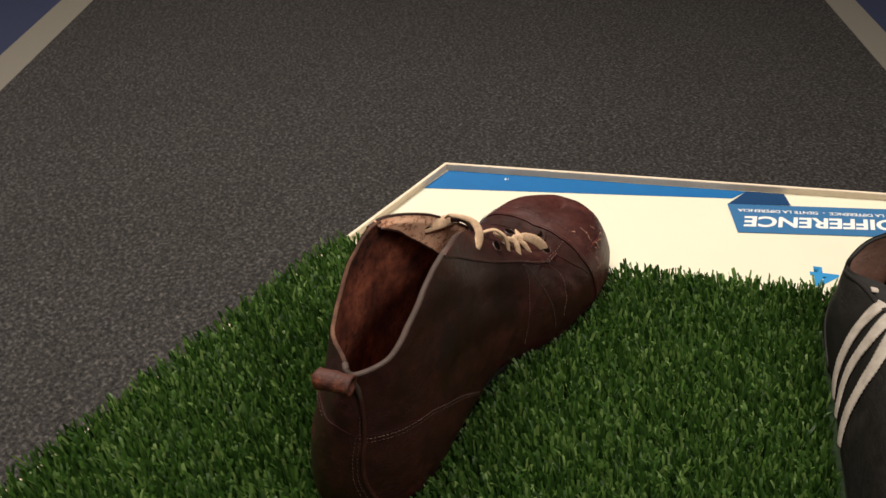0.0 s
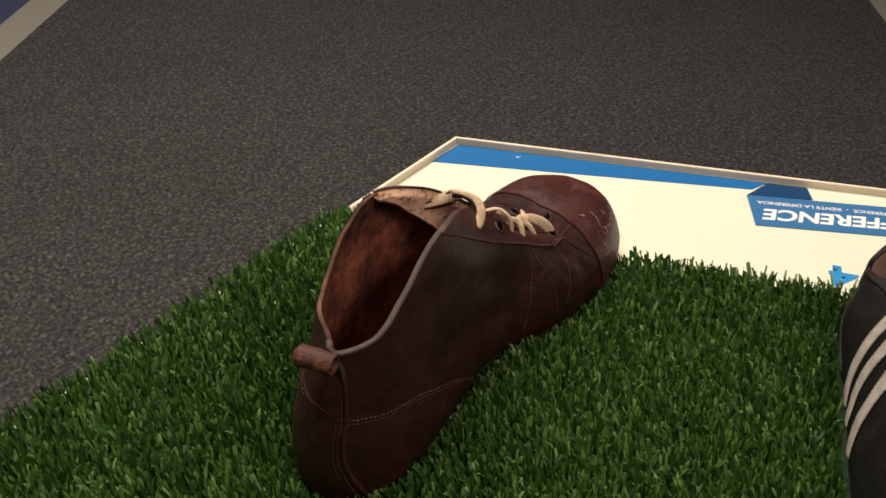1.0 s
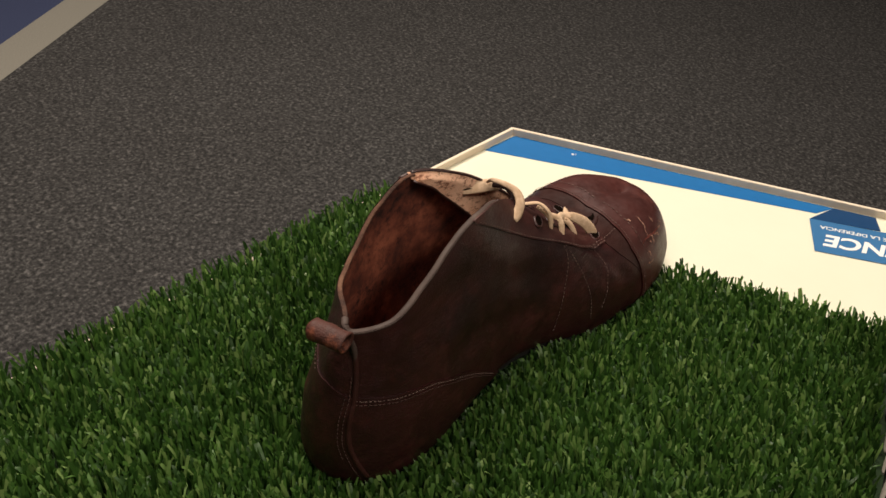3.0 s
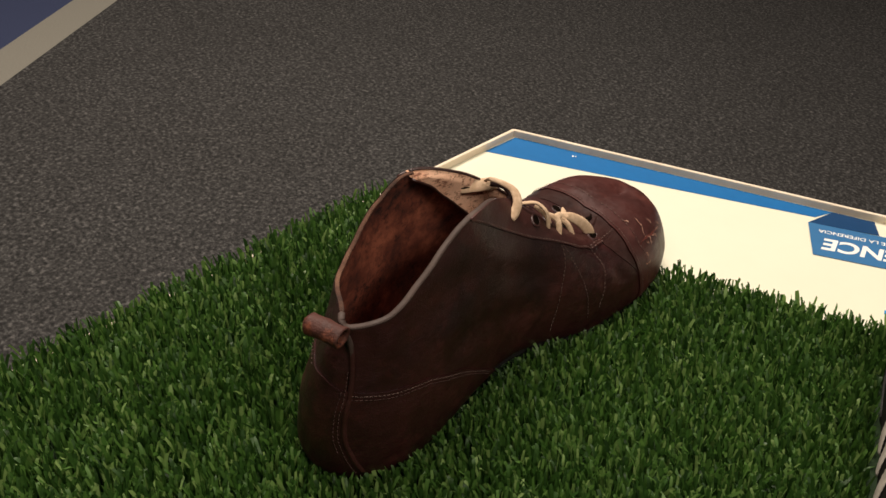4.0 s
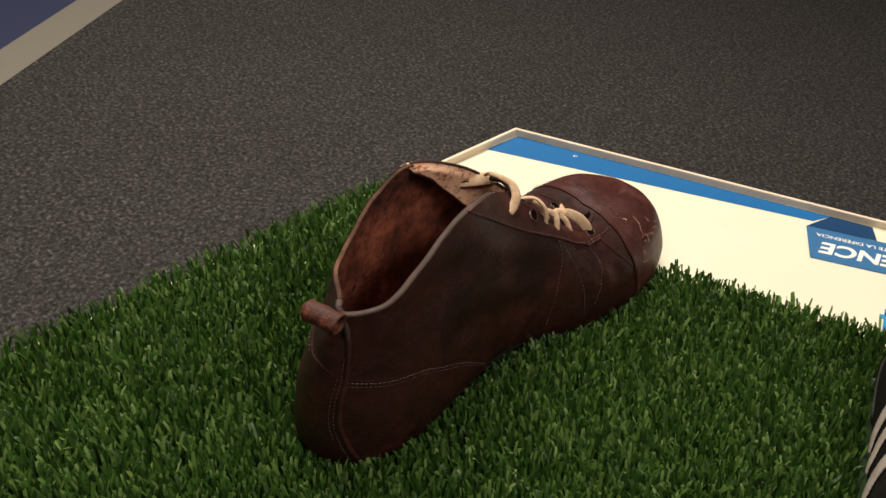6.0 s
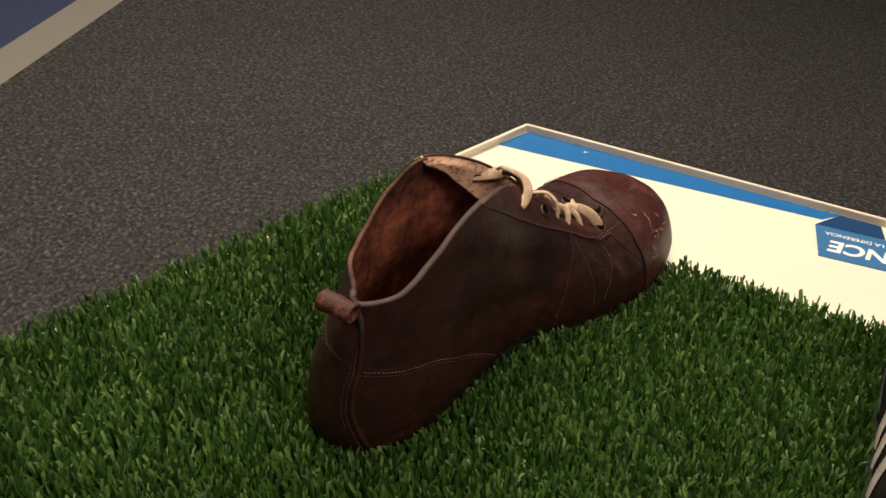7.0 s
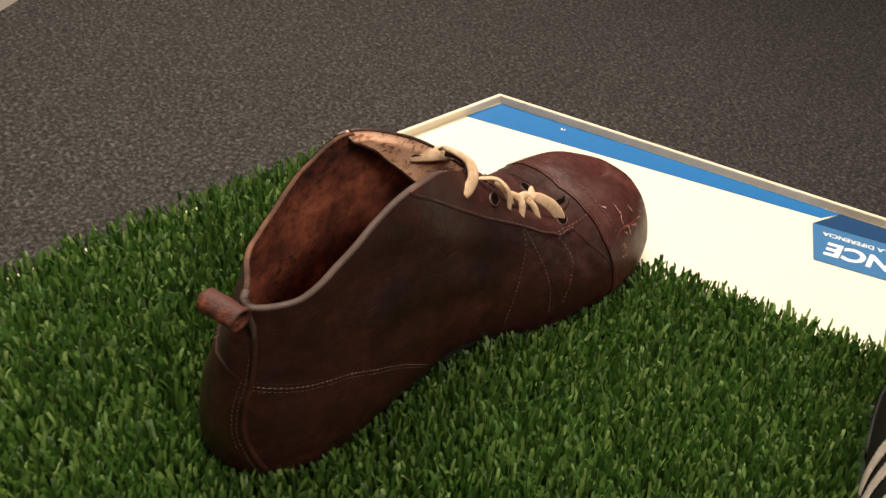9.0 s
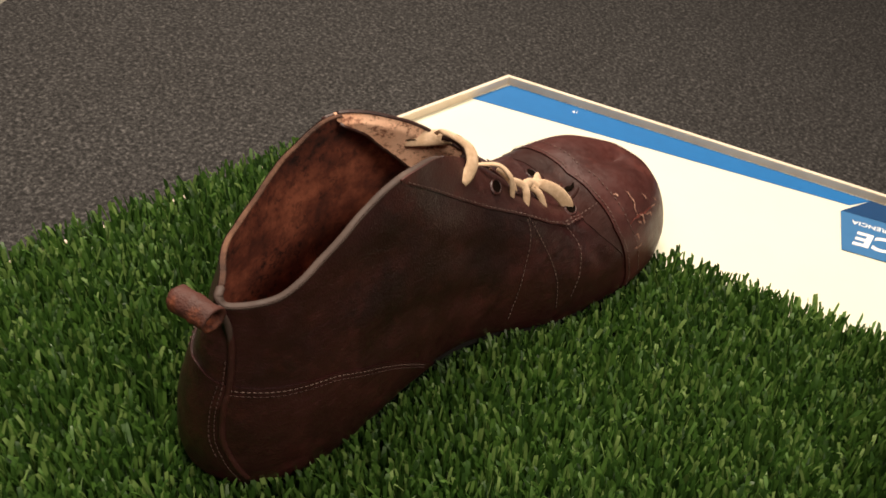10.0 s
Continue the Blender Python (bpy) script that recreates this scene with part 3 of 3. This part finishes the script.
def old_boot():
    up = Upper(moved(RIGHT), moved(LEFT), 0.0011, (
        (7.95, 0.62, 8.35, 0.30, 0.0016, 0.035), (8.30, 0.52, 8.55, 0.28, 0.0008, 0.03), (7.6, 0.50, 7.9, 0.30, 0.0006, 0.03),
        (5.2, 0.60, 6.6, 0.42, 0.0006, 0.08), (3.6, 0.46, 5.6, 0.30, 0.0008, 0.06), (2.4, 0.80, 4.8, 0.72, 0.0008, 0.08)))
    N = up.count
    boot = tagged(new("leather_boot"), "old dark brown leather football boot, worn, on turf", "boot")
    part("upper", up.patch(-1, 1, 0.0, 1.0, 192, 30, 0.0), MAT["boot"], boot)
    part("lining", up.patch(-7.4 / N, 7.4 / N, 0.02, lambda u: 0.995 if u > -4.95 / N else 0.955, 120, 20, -0.0024, flip=True), MAT["lining"], boot, "rust brown worn leather lining")
    part("insole", prism([(x, y) for x, y, z in up.outline(-0.004) if y < BY + 0.20], 0.8215, 0.8235), MAT["lining"], boot, smooth=False)
    # facing inside the far flap
    def facing_edge(u):
        return float(np.interp(-u * N, (4.95, 5.35, 5.75, 6.2, 6.7, 7.5), (0.985, 0.925, 0.81, 0.67, 0.55, 0.42)))

    part("inner_facing", up.patch(-7.4 / N, -4.95 / N, facing_edge, 1.0, 40, 20, lambda u, v: -0.0006 - min(0.0036, 0.14 * (1.0 - v)) - 0.026 * (1.0 - v), -0.0016, flip=True),
         MAT["suede"], boot, "tan rough flesh side of the leather")
    part("facing_strip", sweep([up.at(u, facing_edge(u) - 0.004, -0.0012 - min(0.0036, 0.14 * (1 - facing_edge(u))) - 0.026 * (1 - facing_edge(u)))
                               for u in np.linspace(-7.3, -4.97, 44) / N], 0.0018, 0.0016, sides=8, zig=0.12), MAT["band"], boot, "thin dark strip between facing and lining")
    # collar edge: thick and greyish along one side, thin and dark along the other
    part("collar_edge", sweep([up.at(st / N, 0.997, -0.0014) for st in np.linspace(-0.9, 5.95, 80)], 0.0036, 0.0018, sides=10, taper=True), MAT["edge"], boot, "greyish cut leather edge")
    part("collar_edge", sweep([up.at(st / N, 0.997, -0.0015) for st in np.linspace(-5.05, -0.9, 60)], 0.0026, 0.0011, sides=8), MAT["fray"], boot, "thin frayed tan leather edge")
    part("collar_edge", sweep([up.at(st / N, 1.0, 0.0002) for st in np.linspace(-7.3, -5.0, 40)], 0.0024, 0.0015, sides=8), MAT["band"], boot, "thin dark leather edge")
    part("collar_edge", sweep([up.at(st / N, 0.998, -0.0012) for st in np.linspace(5.95, 7.3, 24)], 0.0030, 0.0012, sides=8), MAT["band"], boot, "thin dark leather edge")
    # toe cap, strap, counter, back strip, facing
    def cap_edge(v):
        return float(np.interp(v, (0.0, 0.2, 0.5, 0.76, 1.0), (8.98, 8.90, 8.86, 9.02, 9.36)))

    part("toe_cap", up.across(cap_edge, 12.0, 0.0, 0.0011, 34, 30, 0.0011), MAT["cap"], boot, "reddish scuffed leather toe cap")
    part("vamp_strap", up.across(lambda v: cap_edge(v) - 0.05 - 0.50 * min(1.0, max(0.0, (v - 0.30) / 0.32)), lambda v: cap_edge(v) - 0.03, 0.28, 0.0004, 8, 30, 0.0004), MAT["band"], boot, "dark smooth leather strap")

    def counter_top(u):
        return float(np.interp(abs(u) * N, (0, 0.65, 1.2, 2.1, 2.8, 3.6, 4.2, 4.6), (0.68, 0.66, 0.645, 0.585, 0.49, 0.325, 0.15, 0.03)))

    part("heel_counter", up.patch(-4.6 / N, 4.6 / N, 0.0, counter_top, 90, 14, 0.0007, 0.0007), MAT["boot"], boot)
    SEAM = [(0.82, 0.93), (0.93, 0.89), (0.97, 0.84), (0.97, 0.76), (0.92, 0.64), (0.82, 0.52), (0.82, 0.38), (0.95, 0.26), (1.14, 0.12)]
    part("back_seam", up.ribbon(SEAM, 70, 0.0030, 0.0026, 0.0005), MAT["facing"], boot, "raised folded leather seam")

    def facing_low(u):
        return float(np.interp(u * N, (4.75, 5.0, 5.75, 6.4, 7.1, 7.5, 7.95, 8.45), (0.99, 0.94, 0.80, 0.70, 0.637, 0.612, 0.615, 0.655)))

    part("lace_facing", up.patch(4.75 / N, 8.42 / N, facing_low, 1.0, 40, 12, 0.0010, 0.0010), MAT["facing"], boot)
    part("lace_facing", up.patch(-8.42 / N, -4.75 / N, lambda u: facing_low(-u), 1.0, 40, 12, 0.0010, 0.0010), MAT["facing"], boot)

    # stitching
    def row(uv, count, lift=0.0014, **kw):
        stitches(up.line(uv, count, lift), "stitching", boot, **kw)

    row([(st, facing_low(st / N) + 0.012) for st in np.linspace(4.9, 8.4, 12)], 110, 0.0015, gap=0.0028)
    row([(8.0, 0.655), (8.3, 0.675), (8.6, 0.70), (8.95, 0.725)], 40, 0.0016)
    for drop, thread in ((0.014, "thread"), (0.034, "dark_thread")):
        row([(st, counter_top(st / N) - drop) for st in (0.95, 1.3, 1.7, 2.2, 2.8, 3.4, 4.0, 4.35)], 110, 0.0012, gap=0.0024, size=0.00045, thread=thread)
    row([(-st, counter_top(st / N) - 0.016) for st in (0.8, 1.2, 1.7, 2.2, 2.8)], 60, 0.0011, size=0.00045, thread="dark_thread")
    row([(st - 0.13, v) for st, v in SEAM[3:]], 90, 0.0012, gap=0.0024, size=0.00045, thread="dark_thread")
    row([(st - 0.24, v) for st, v in SEAM[4:8]], 70, 0.0010, gap=0.0026, size=0.00045, thread="dark_thread")
    row([(7.1, 0.65), (6.98, 0.5), (6.65, 0.28), (6.35, 0.08)], 70, 0.0004, gap=0.0027)
    row([(7.12, 0.65), (7.22, 0.48), (7.32, 0.3), (7.3, 0.1)], 70, 0.0004, gap=0.0027)
    row([(7.95, 0.63), (7.97, 0.48), (7.86, 0.32), (7.6, 0.14)], 60, 0.0004, gap=0.0027)
    for side in (1, -1):
        row([(side * (cap_edge(v) + 0.06), v) for v in (0.04, 0.2, 0.35, 0.5, 0.65, 0.8, 0.9, 0.985)], 100, 0.0017, gap=0.0026)
        row([(side * (cap_edge(v) + 0.36), v) for v in (0.1, 0.2, 0.35, 0.5, 0.65, 0.8, 0.9, 0.985)], 100, 0.0016, gap=0.0036)

    # sole and heel
    sole_part("sole", up, (-9, 9), -0.0008, -0.0002, -0.0050, boot, MAT["sole"])
    sole_part("heel_block", up, (-9, BY + 0.075), -0.0010, -0.0050, -0.010, boot, MAT["sole"], 0.8042)

    # pull tab rolled over at the back
    axis = [Vector((BX + x, BY + y, z)) for x, y, z in spline([(-0.0255, 0.0025, 0.9098), (-0.0190, 0.0040, 0.9106), (-0.0120, 0.0062, 0.9108), (-0.0045, 0.0086, 0.9104)], 22)]
    roll = bmesh.new()
    run = (axis[-1] - axis[0]).normalized()
    side = run.cross(Vector((0, 0, 1))).normalized()
    lift = side.cross(run)
    # outside from the closed end to the open one, then back inside the roll
    shell = [(p, 0.0062 * math.sin(min(1.0, 0.18 + i / 5) * math.pi / 2)) for i, p in enumerate(axis)]
    shell += [(p, r) for p, r in zip(axis[:9:-1], [0.0050] + [0.0042] * 11)]
    rings = []
    for i, (p, r) in enumerate(shell):
        ring = []
        for k in range(20):
            q = 2 * math.pi * k / 20
            w = side * math.cos(q) * 0.94 + lift * math.sin(q) * (1.0 - 0.22 * i / 22 if i < 22 else 0.78)
            bump = 1 + 0.13 * noise.noise((p + w * 0.006) * 170) + 0.08 * noise.noise((p + w * 0.006) * 420)
            ring.append(roll.verts.new(p + w * r * bump))
        rings.append(ring)
    for a, b in zip(rings, rings[1:]):
        for k in range(20):
            roll.faces.new((a[k], a[(k + 1) % 20], b[(k + 1) % 20], b[k]))
    roll.faces.new(rings[0])
    roll.faces.new(rings[-1][::-1])
    bmesh.ops.recalc_face_normals(roll, faces=roll.faces[:])
    part("pull_tab", roll, MAT["tab"], boot, "rolled rust-coloured leather pull tab")
    part("tab_strap", up.ribbon([(0.42, 0.995), (0.70, 0.965), (0.90, 0.915), (0.97, 0.84)], 18, 0.0034, 0.0020, 0.0012, profile=(0.8, 1.0, 0.9, 0.4)), MAT["edge"], boot, "greyish folded strap edge")

    # eyelets
    for st, v in ((6.80, 0.83), (7.30, 0.86), (7.85, 0.84), (8.34, 0.745), (-8.55, 0.955), (-7.6, 0.90)):
        p, n = up.at(st / N, v, 0.0016), Vector(up.normal(st / N, v))
        bm = bmesh.new()
        m = Matrix.Translation(p) @ n.to_track_quat("Z", "Y").to_matrix().to_4x4()
        rings = []
        for r, h in ((0.0046, -0.0006), (0.0042, 0.0000), (0.0038, 0.0001), (0.0033, -0.0001), (0.0029, -0.0011)):
            rings.append([bm.verts.new(m @ Vector((r * 1.15 * math.cos(q), r * 0.85 * math.sin(q), h))) for q in (2 * math.pi * k / 16 for k in range(16))])
        for a, b in zip(rings, rings[1:]):
            for k in range(16):
                bm.faces.new((a[k], a[(k + 1) % 16], b[(k + 1) % 16], b[k]))
        eye = part("eyelet", bm, MAT["facing"], boot)
        # flat disc painting the shade inside the eyelet; nothing is cut
        bm = bmesh.new()
        bm.faces.new([bm.verts.new(m @ Vector((0.0034 * 1.15 * math.cos(q), 0.0034 * 0.85 * math.sin(q), -0.0001))) for q in (2 * math.pi * k / 16 for k in range(16))])
        part("hole_shade", bm, MAT["hole_shade"], eye)

    # flat disc with the lace hole's shade put into its colour
    p, n = up.at(-6.02 / N, 0.915, -0.0064), -Vector(up.normal(-6.02 / N, 0.915))
    bm = bmesh.new()
    m = Matrix.Translation(p) @ n.to_track_quat("Z", "Y").to_matrix().to_4x4()
    bm.faces.new([bm.verts.new(m @ Vector((0.0036 * math.cos(q), 0.0028 * math.sin(q), 0.0))) for q in (2 * math.pi * k / 16 for k in range(16))])
    part("hole_shade", bm, MAT["hole_shade"], boot)

    # laces
    def lace(points, width=0.0062, thick=0.0026, upv=(0, 0, 1), count=26, leaf=0.3, profile=()):
        pts = [(BX + x, BY + y, z) for x, y, z in points]
        part("lace", sweep(spline(pts, count), width, thick, up=upv, sides=10, leaf=leaf, profile=profile), MAT["lace"], boot, "flat cream cotton lace")

    side_up = (0.55, -0.45, 0.70)
    lace([(-0.0502, 0.1296, 0.9148), (-0.0478, 0.1310, 0.9166), (-0.0438, 0.1390, 0.9182), (-0.0405, 0.1460, 0.9180), (-0.0385, 0.1510, 0.9160)], 0.0078, 0.0016, side_up, leaf=0, profile=(0.2, 0.62, 1.0, 0.95, 0.5))
    lace([(-0.0410, 0.1420, 0.9215), (-0.0375, 0.1420, 0.9250), (-0.0318, 0.1440, 0.9255), (-0.0245, 0.1475, 0.9228), (-0.0188, 0.1462, 0.9185), (-0.0162, 0.1420, 0.9145), (-0.0145, 0.1375, 0.9125)], 0.0062, 0.0020, (0.75, -0.25, 0.6), leaf=0, profile=(0.35, 0.42, 0.45, 0.55, 0.9, 1.0, 1.0, 0.7))
    lace([(-0.0240, 0.1530, 0.9100), (-0.0213, 0.1575, 0.9105), (-0.0185, 0.1650, 0.9085), (-0.0130, 0.1685, 0.9035), (-0.0100, 0.1685, 0.8960), (-0.0085, 0.1680, 0.8900)], 0.0030, 0.0016, leaf=0, profile=(0.7, 0.9, 1.0, 1.1, 1.0, 0.6))
    lace([(-0.0200, 0.1655, 0.9055), (-0.0165, 0.1680, 0.9030), (-0.0140, 0.1710, 0.8985), (-0.0115, 0.1725, 0.8935)], 0.0034, 0.0014, side_up)
    lace([(-0.0150, 0.1730, 0.8985), (-0.0115, 0.1775, 0.8955), (-0.0085, 0.1775, 0.8925), (-0.0052, 0.1755, 0.8870)], 0.0040, 0.0016, side_up)
    lace([(-0.0115, 0.1760, 0.8955), (-0.0140, 0.1830, 0.8925), (-0.0150, 0.1880, 0.8900), (-0.0120, 0.1910, 0.8880)], 0.0050, 0.0016, side_up)
    lace([(-0.0130, 0.1880, 0.8890), (-0.0180, 0.1955, 0.8870), (-0.0230, 0.2030, 0.8825), (-0.0280, 0.2095, 0.8755)], 0.0048, 0.0015, side_up, leaf=0.5)
    lace([(-0.0165, 0.1850, 0.8895), (-0.0115, 0.1890, 0.8870), (-0.0080, 0.1905, 0.8830), (-0.0052, 0.1912, 0.8782)], 0.0036, 0.0016, side_up)
    lace([(-0.0170, 0.1895, 0.8885), (-0.0130, 0.1955, 0.8870), (-0.0090, 0.2030, 0.8815), (-0.0055, 0.2080, 0.8750), (-0.0035, 0.2100, 0.8705)], 0.0072, 0.0016, side_up, leaf=0, profile=(0.35, 0.8, 1.0, 1.0, 0.8))
    part("under_lace_strip", sweep(spline([(BX + x, BY + y, z) for x, y, z in ((-0.0385, 0.1440, 0.9215), (-0.0325, 0.1490, 0.9205), (-0.0268, 0.1500, 0.9170), (-0.0262, 0.1470, 0.9125))], 16), 0.0046, 0.0018, up=side_up, sides=8),
         MAT["band"], boot, "narrow dark strip curving under the lace")
    # the slit's dark depth is painted as a flat strip on the closed upper
    part("slit_shade", up.ribbon([(8.42, 0.850), (8.60, 0.868), (8.80, 0.905), (8.98, 0.915), (9.14, 0.940)], 24, 0.0036, 0.0007, 0.0009, profile=(0.2, 0.9, 0.6, 1.0, 0.5, 0.15)), MAT["hole_shade"], boot, "flat near-black strip painting the shade of a slit at the tongue")
    part("slit_lip", up.ribbon([(8.46, 0.815), (8.66, 0.840), (8.90, 0.872), (9.14, 0.905)], 20, 0.0034, 0.0022, 0.0003, profile=(0.3, 0.8, 1.0, 0.7, 0.2)), MAT["band"], boot, "dark curled leather lip")
    part("slit_lip", up.ribbon([(8.36, 0.885), (8.54, 0.912), (8.74, 0.935), (8.96, 0.965)], 20, 0.0036, 0.0018, 0.0003, profile=(0.2, 1.0, 0.6, 0.9, 0.2)), MAT["facing"], boot, "torn brown leather lip")

    # tan scuffs on the cap
    rng = random.Random(5)
    marks = (((9.22, 0.470), (9.45, 0.487), (9.70, 0.480), (9.98, 0.472)), ((9.68, 0.70), (9.64, 0.63), (9.57, 0.56), (9.50, 0.49)), ((9.55, 0.50), (9.62, 0.46), (9.60, 0.43), (9.55, 0.40)),
             ((9.40, 0.73), (9.43, 0.71), (9.44, 0.70), (9.43, 0.69)), ((10.25, 0.51), (10.28, 0.49), (10.29, 0.48), (10.28, 0.46)), ((9.80, 0.46), (9.84, 0.45), (9.85, 0.43), (9.84, 0.42)),
             ((9.28, 0.39), (9.31, 0.37), (9.32, 0.35), (9.31, 0.33)), ((9.95, 0.60), (9.98, 0.58), (9.99, 0.57), (9.98, 0.55)), ((9.12, 0.30), (9.20, 0.295), (9.30, 0.29), (9.36, 0.30)), ((9.72, 0.465), (9.76, 0.455), (9.79, 0.45), (9.82, 0.44)), ((9.45, 0.455), (9.48, 0.445), (9.50, 0.44), (9.52, 0.43)), ((9.98, 0.475), (10.05, 0.47), (10.10, 0.468), (10.16, 0.46)), ((3.72, 0.845), (3.88, 0.83), (4.05, 0.80)))
    for place, line in enumerate(marks):
        pts = spline([(a + rng.uniform(-0.02, 0.02), b + rng.uniform(-0.008, 0.008)) for a, b in spline(line, 9)], 16)
        bm = bmesh.new()
        rim_a, rim_b = [], []
        for k, (st, v) in enumerate(pts):
            p, n = up.at(st / N, v, 0.00165 if st > 8.8 else 0.0003), Vector(up.normal(st / N, v))
            q0, q1 = up.at(pts[max(k - 1, 0)][0] / N, pts[max(k - 1, 0)][1]), up.at(pts[min(k + 1, 15)][0] / N, pts[min(k + 1, 15)][1])
            side = n.cross(q1 - q0).normalized()
            w = (0.0004 if place == 0 else 0.00010) + (0.00066 if place < len(marks) - 1 else 0.0003) * math.sin(math.pi * k / 15) * rng.uniform(0.1, 1.0)
            rim_a.append(bm.verts.new(p + side * w))
            rim_b.append(bm.verts.new(p - side * w * rng.uniform(0.5, 1.0)))
        for k in range(15):
            bm.faces.new((rim_a[k], rim_a[k + 1], rim_b[k + 1], rim_b[k]))
        bmesh.ops.recalc_face_normals(bm, faces=bm.faces[:])
        part("scuff_mark", bm, MAT["edge" if place == len(marks) - 1 else "scuff" if place else "gash"], boot, "raw tan scuff" if place else "torn dark red gash")
    return up


brown = old_boot()


def black_boot(turn, place):
    """A low black boot with three white stripes; its toe points along the local y axis before it is turned into place."""
    m = Matrix.Translation(place) @ Matrix.Rotation(turn, 4, "Z")

    def put(rows):
        out = []
        for bx, by, bz, tx, ty, tz, w, b in rows:
            p, q = m @ Vector((bx, by, bz)), m @ Vector((tx, ty, tz))
            out.append((p.x, p.y, p.z, q.x, q.y, q.z, w, b))
        return out

    base = [(0.0, 0.0), (0.026, 0.004), (0.0365, 0.026), (0.0395, 0.060), (0.0405, 0.100), (0.042, 0.130), (0.043, 0.160), (0.043, 0.190), (0.043, 0.215), (0.043, 0.240), (0.034, 0.262), (0.019, 0.280), (0.0, 0.288)]
    tops = [(0.0, 0.000, 0.085), (0.024, 0.0068, 0.0805), (0.037, 0.0150, 0.0715), (0.0410, 0.0250, 0.0625), (0.024, 0.047, 0.0705), (0.010, 0.072, 0.074), (0.003, 0.106, 0.071), (0.002, 0.138, 0.067), (0.0, 0.170, 0.060), (0.0, 0.203, 0.054), (0.0, 0.228, 0.050), (0.0, 0.246, 0.047), (0.0, 0.250, 0.0465)]
    dome = (0, 0, 0, 0.2, 0.7, 0.85, 0.9, 0.95, 0.95, 1, 1, 1, 1)
    rows = [(bx, by, 0.006, tx, ty, tz, w, 0.005) for (bx, by), (tx, ty, tz), w in zip(base, tops, dome)]
    mirrored = [(-bx, by, bz, -tx, ty, tz - (0.013 if 0 < tx and ty < 0.06 else 0.0), w, b) for bx, by, bz, tx, ty, tz, w, b in rows]
    up = Upper(put(rows), put(mirrored), 0.0008)
    N = up.count
    boot = tagged(new("leather_boot"), "low black leather football boot with three white stripes, on turf", "boot")
    part("upper", up.patch(-1, 1, 0.0, 1.0, 144, 24, 0.0), MAT["black"], boot)
    part("lining", up.patch(-0.6 / N, 5.2 / N, 0.02, 0.99, 60, 14, -0.0028, flip=True), MAT["pink"], boot, "faded pink leather lining")
    part("lining", up.patch(-5.2 / N, -0.6 / N, 0.02, 0.99, 50, 14, -0.0028, flip=True), MAT["lining"], boot, "rust brown leather lining")
    part("insole", prism([(x, y) for x, y, z in up.outline(-0.003)], place[2] + 0.008, place[2] + 0.010), MAT["lining"], boot, "rust brown insole", smooth=False)
    part("collar_edge", sweep([up.at(st / N, 0.995, -0.0018) for st in np.linspace(-5.0, 5.0, 90)], 0.0030, 0.0018, sides=8), MAT["black"], boot)
    part("tongue", up.across(5.6, 8.0, 0.86, -0.0006, 16, 8, 0.0016), MAT["black"], boot)
    part("eyestay", up.patch(4.2 / N, 8.4 / N, lambda u: 0.85 - 0.03 * (u * N - 4.2), 0.985, 24, 8, 0.0013, 0.0013), MAT["black"], boot)
    part("eyestay", up.patch(-8.4 / N, -4.2 / N, lambda u: 0.85 - 0.03 * (-u * N - 4.2), 0.985, 24, 8, 0.0013, 0.0013), MAT["black"], boot)
    part("heel_counter", up.patch(-3.2 / N, 3.2 / N, 0.0, lambda u: 0.70 - 0.20 * abs(u * N), 50, 12, 0.0010, 0.0010), MAT["black"], boot)
    for side in (1, -1):
        for line in (((3.85, 0.03), (3.70, 0.22), (3.74, 0.48), (3.94, 0.70), (4.18, 0.86)),
                     ((4.40, 0.04), (4.16, 0.20), (4.10, 0.36), (4.30, 0.60), (4.45, 0.76), (4.60, 0.86)),
                     ((5.20, 0.04), (4.95, 0.18), (4.86, 0.34), (4.86, 0.52), (4.85, 0.70), (4.90, 0.86))):
            part("stripe", up.ribbon([(side * st, v) for st, v in line], 64, 0.0100, 0.0015, 0.0008, zig=0.08), MAT["stripe"], boot, "off-white serrated leather stripe")
    part("quarter_seam", up.ribbon([(2.95, 0.97), (3.46, 0.93), (3.98, 0.83), (4.5, 0.82), (5.2, 0.86)], 30, 0.0030, 0.0016, 0.0006), MAT["sole"], boot)
    for st in (3.8, 4.4, 5.0, 5.6, 6.2, 6.8, 7.5):
        a, b = up.at(st / N, 0.90, 0.0022), up.at(-st / N, 0.90, 0.0022)
        mid = (a + b) / 2 + Vector((0, 0, 0.004))
        part("lace", sweep(spline([tuple(a), tuple(a.lerp(mid, 0.6)), tuple(mid), tuple(b.lerp(mid, 0.6)), tuple(b)], 16), 0.0055, 0.002, sides=8), MAT["stripe"], boot, "greyish white flat lace")
    sole_part("sole", up, (-9, 9), -0.0010, 0.0012, -0.0050, boot, MAT["sole"])
    return up


black = black_boot(radians(-158.5), (0.3785, 0.0010, 0.8130))
turf_blades([[(x, y) for x, y, z in brown.outline(0.003)], [(x, y) for x, y, z in black.outline(0.003)]])
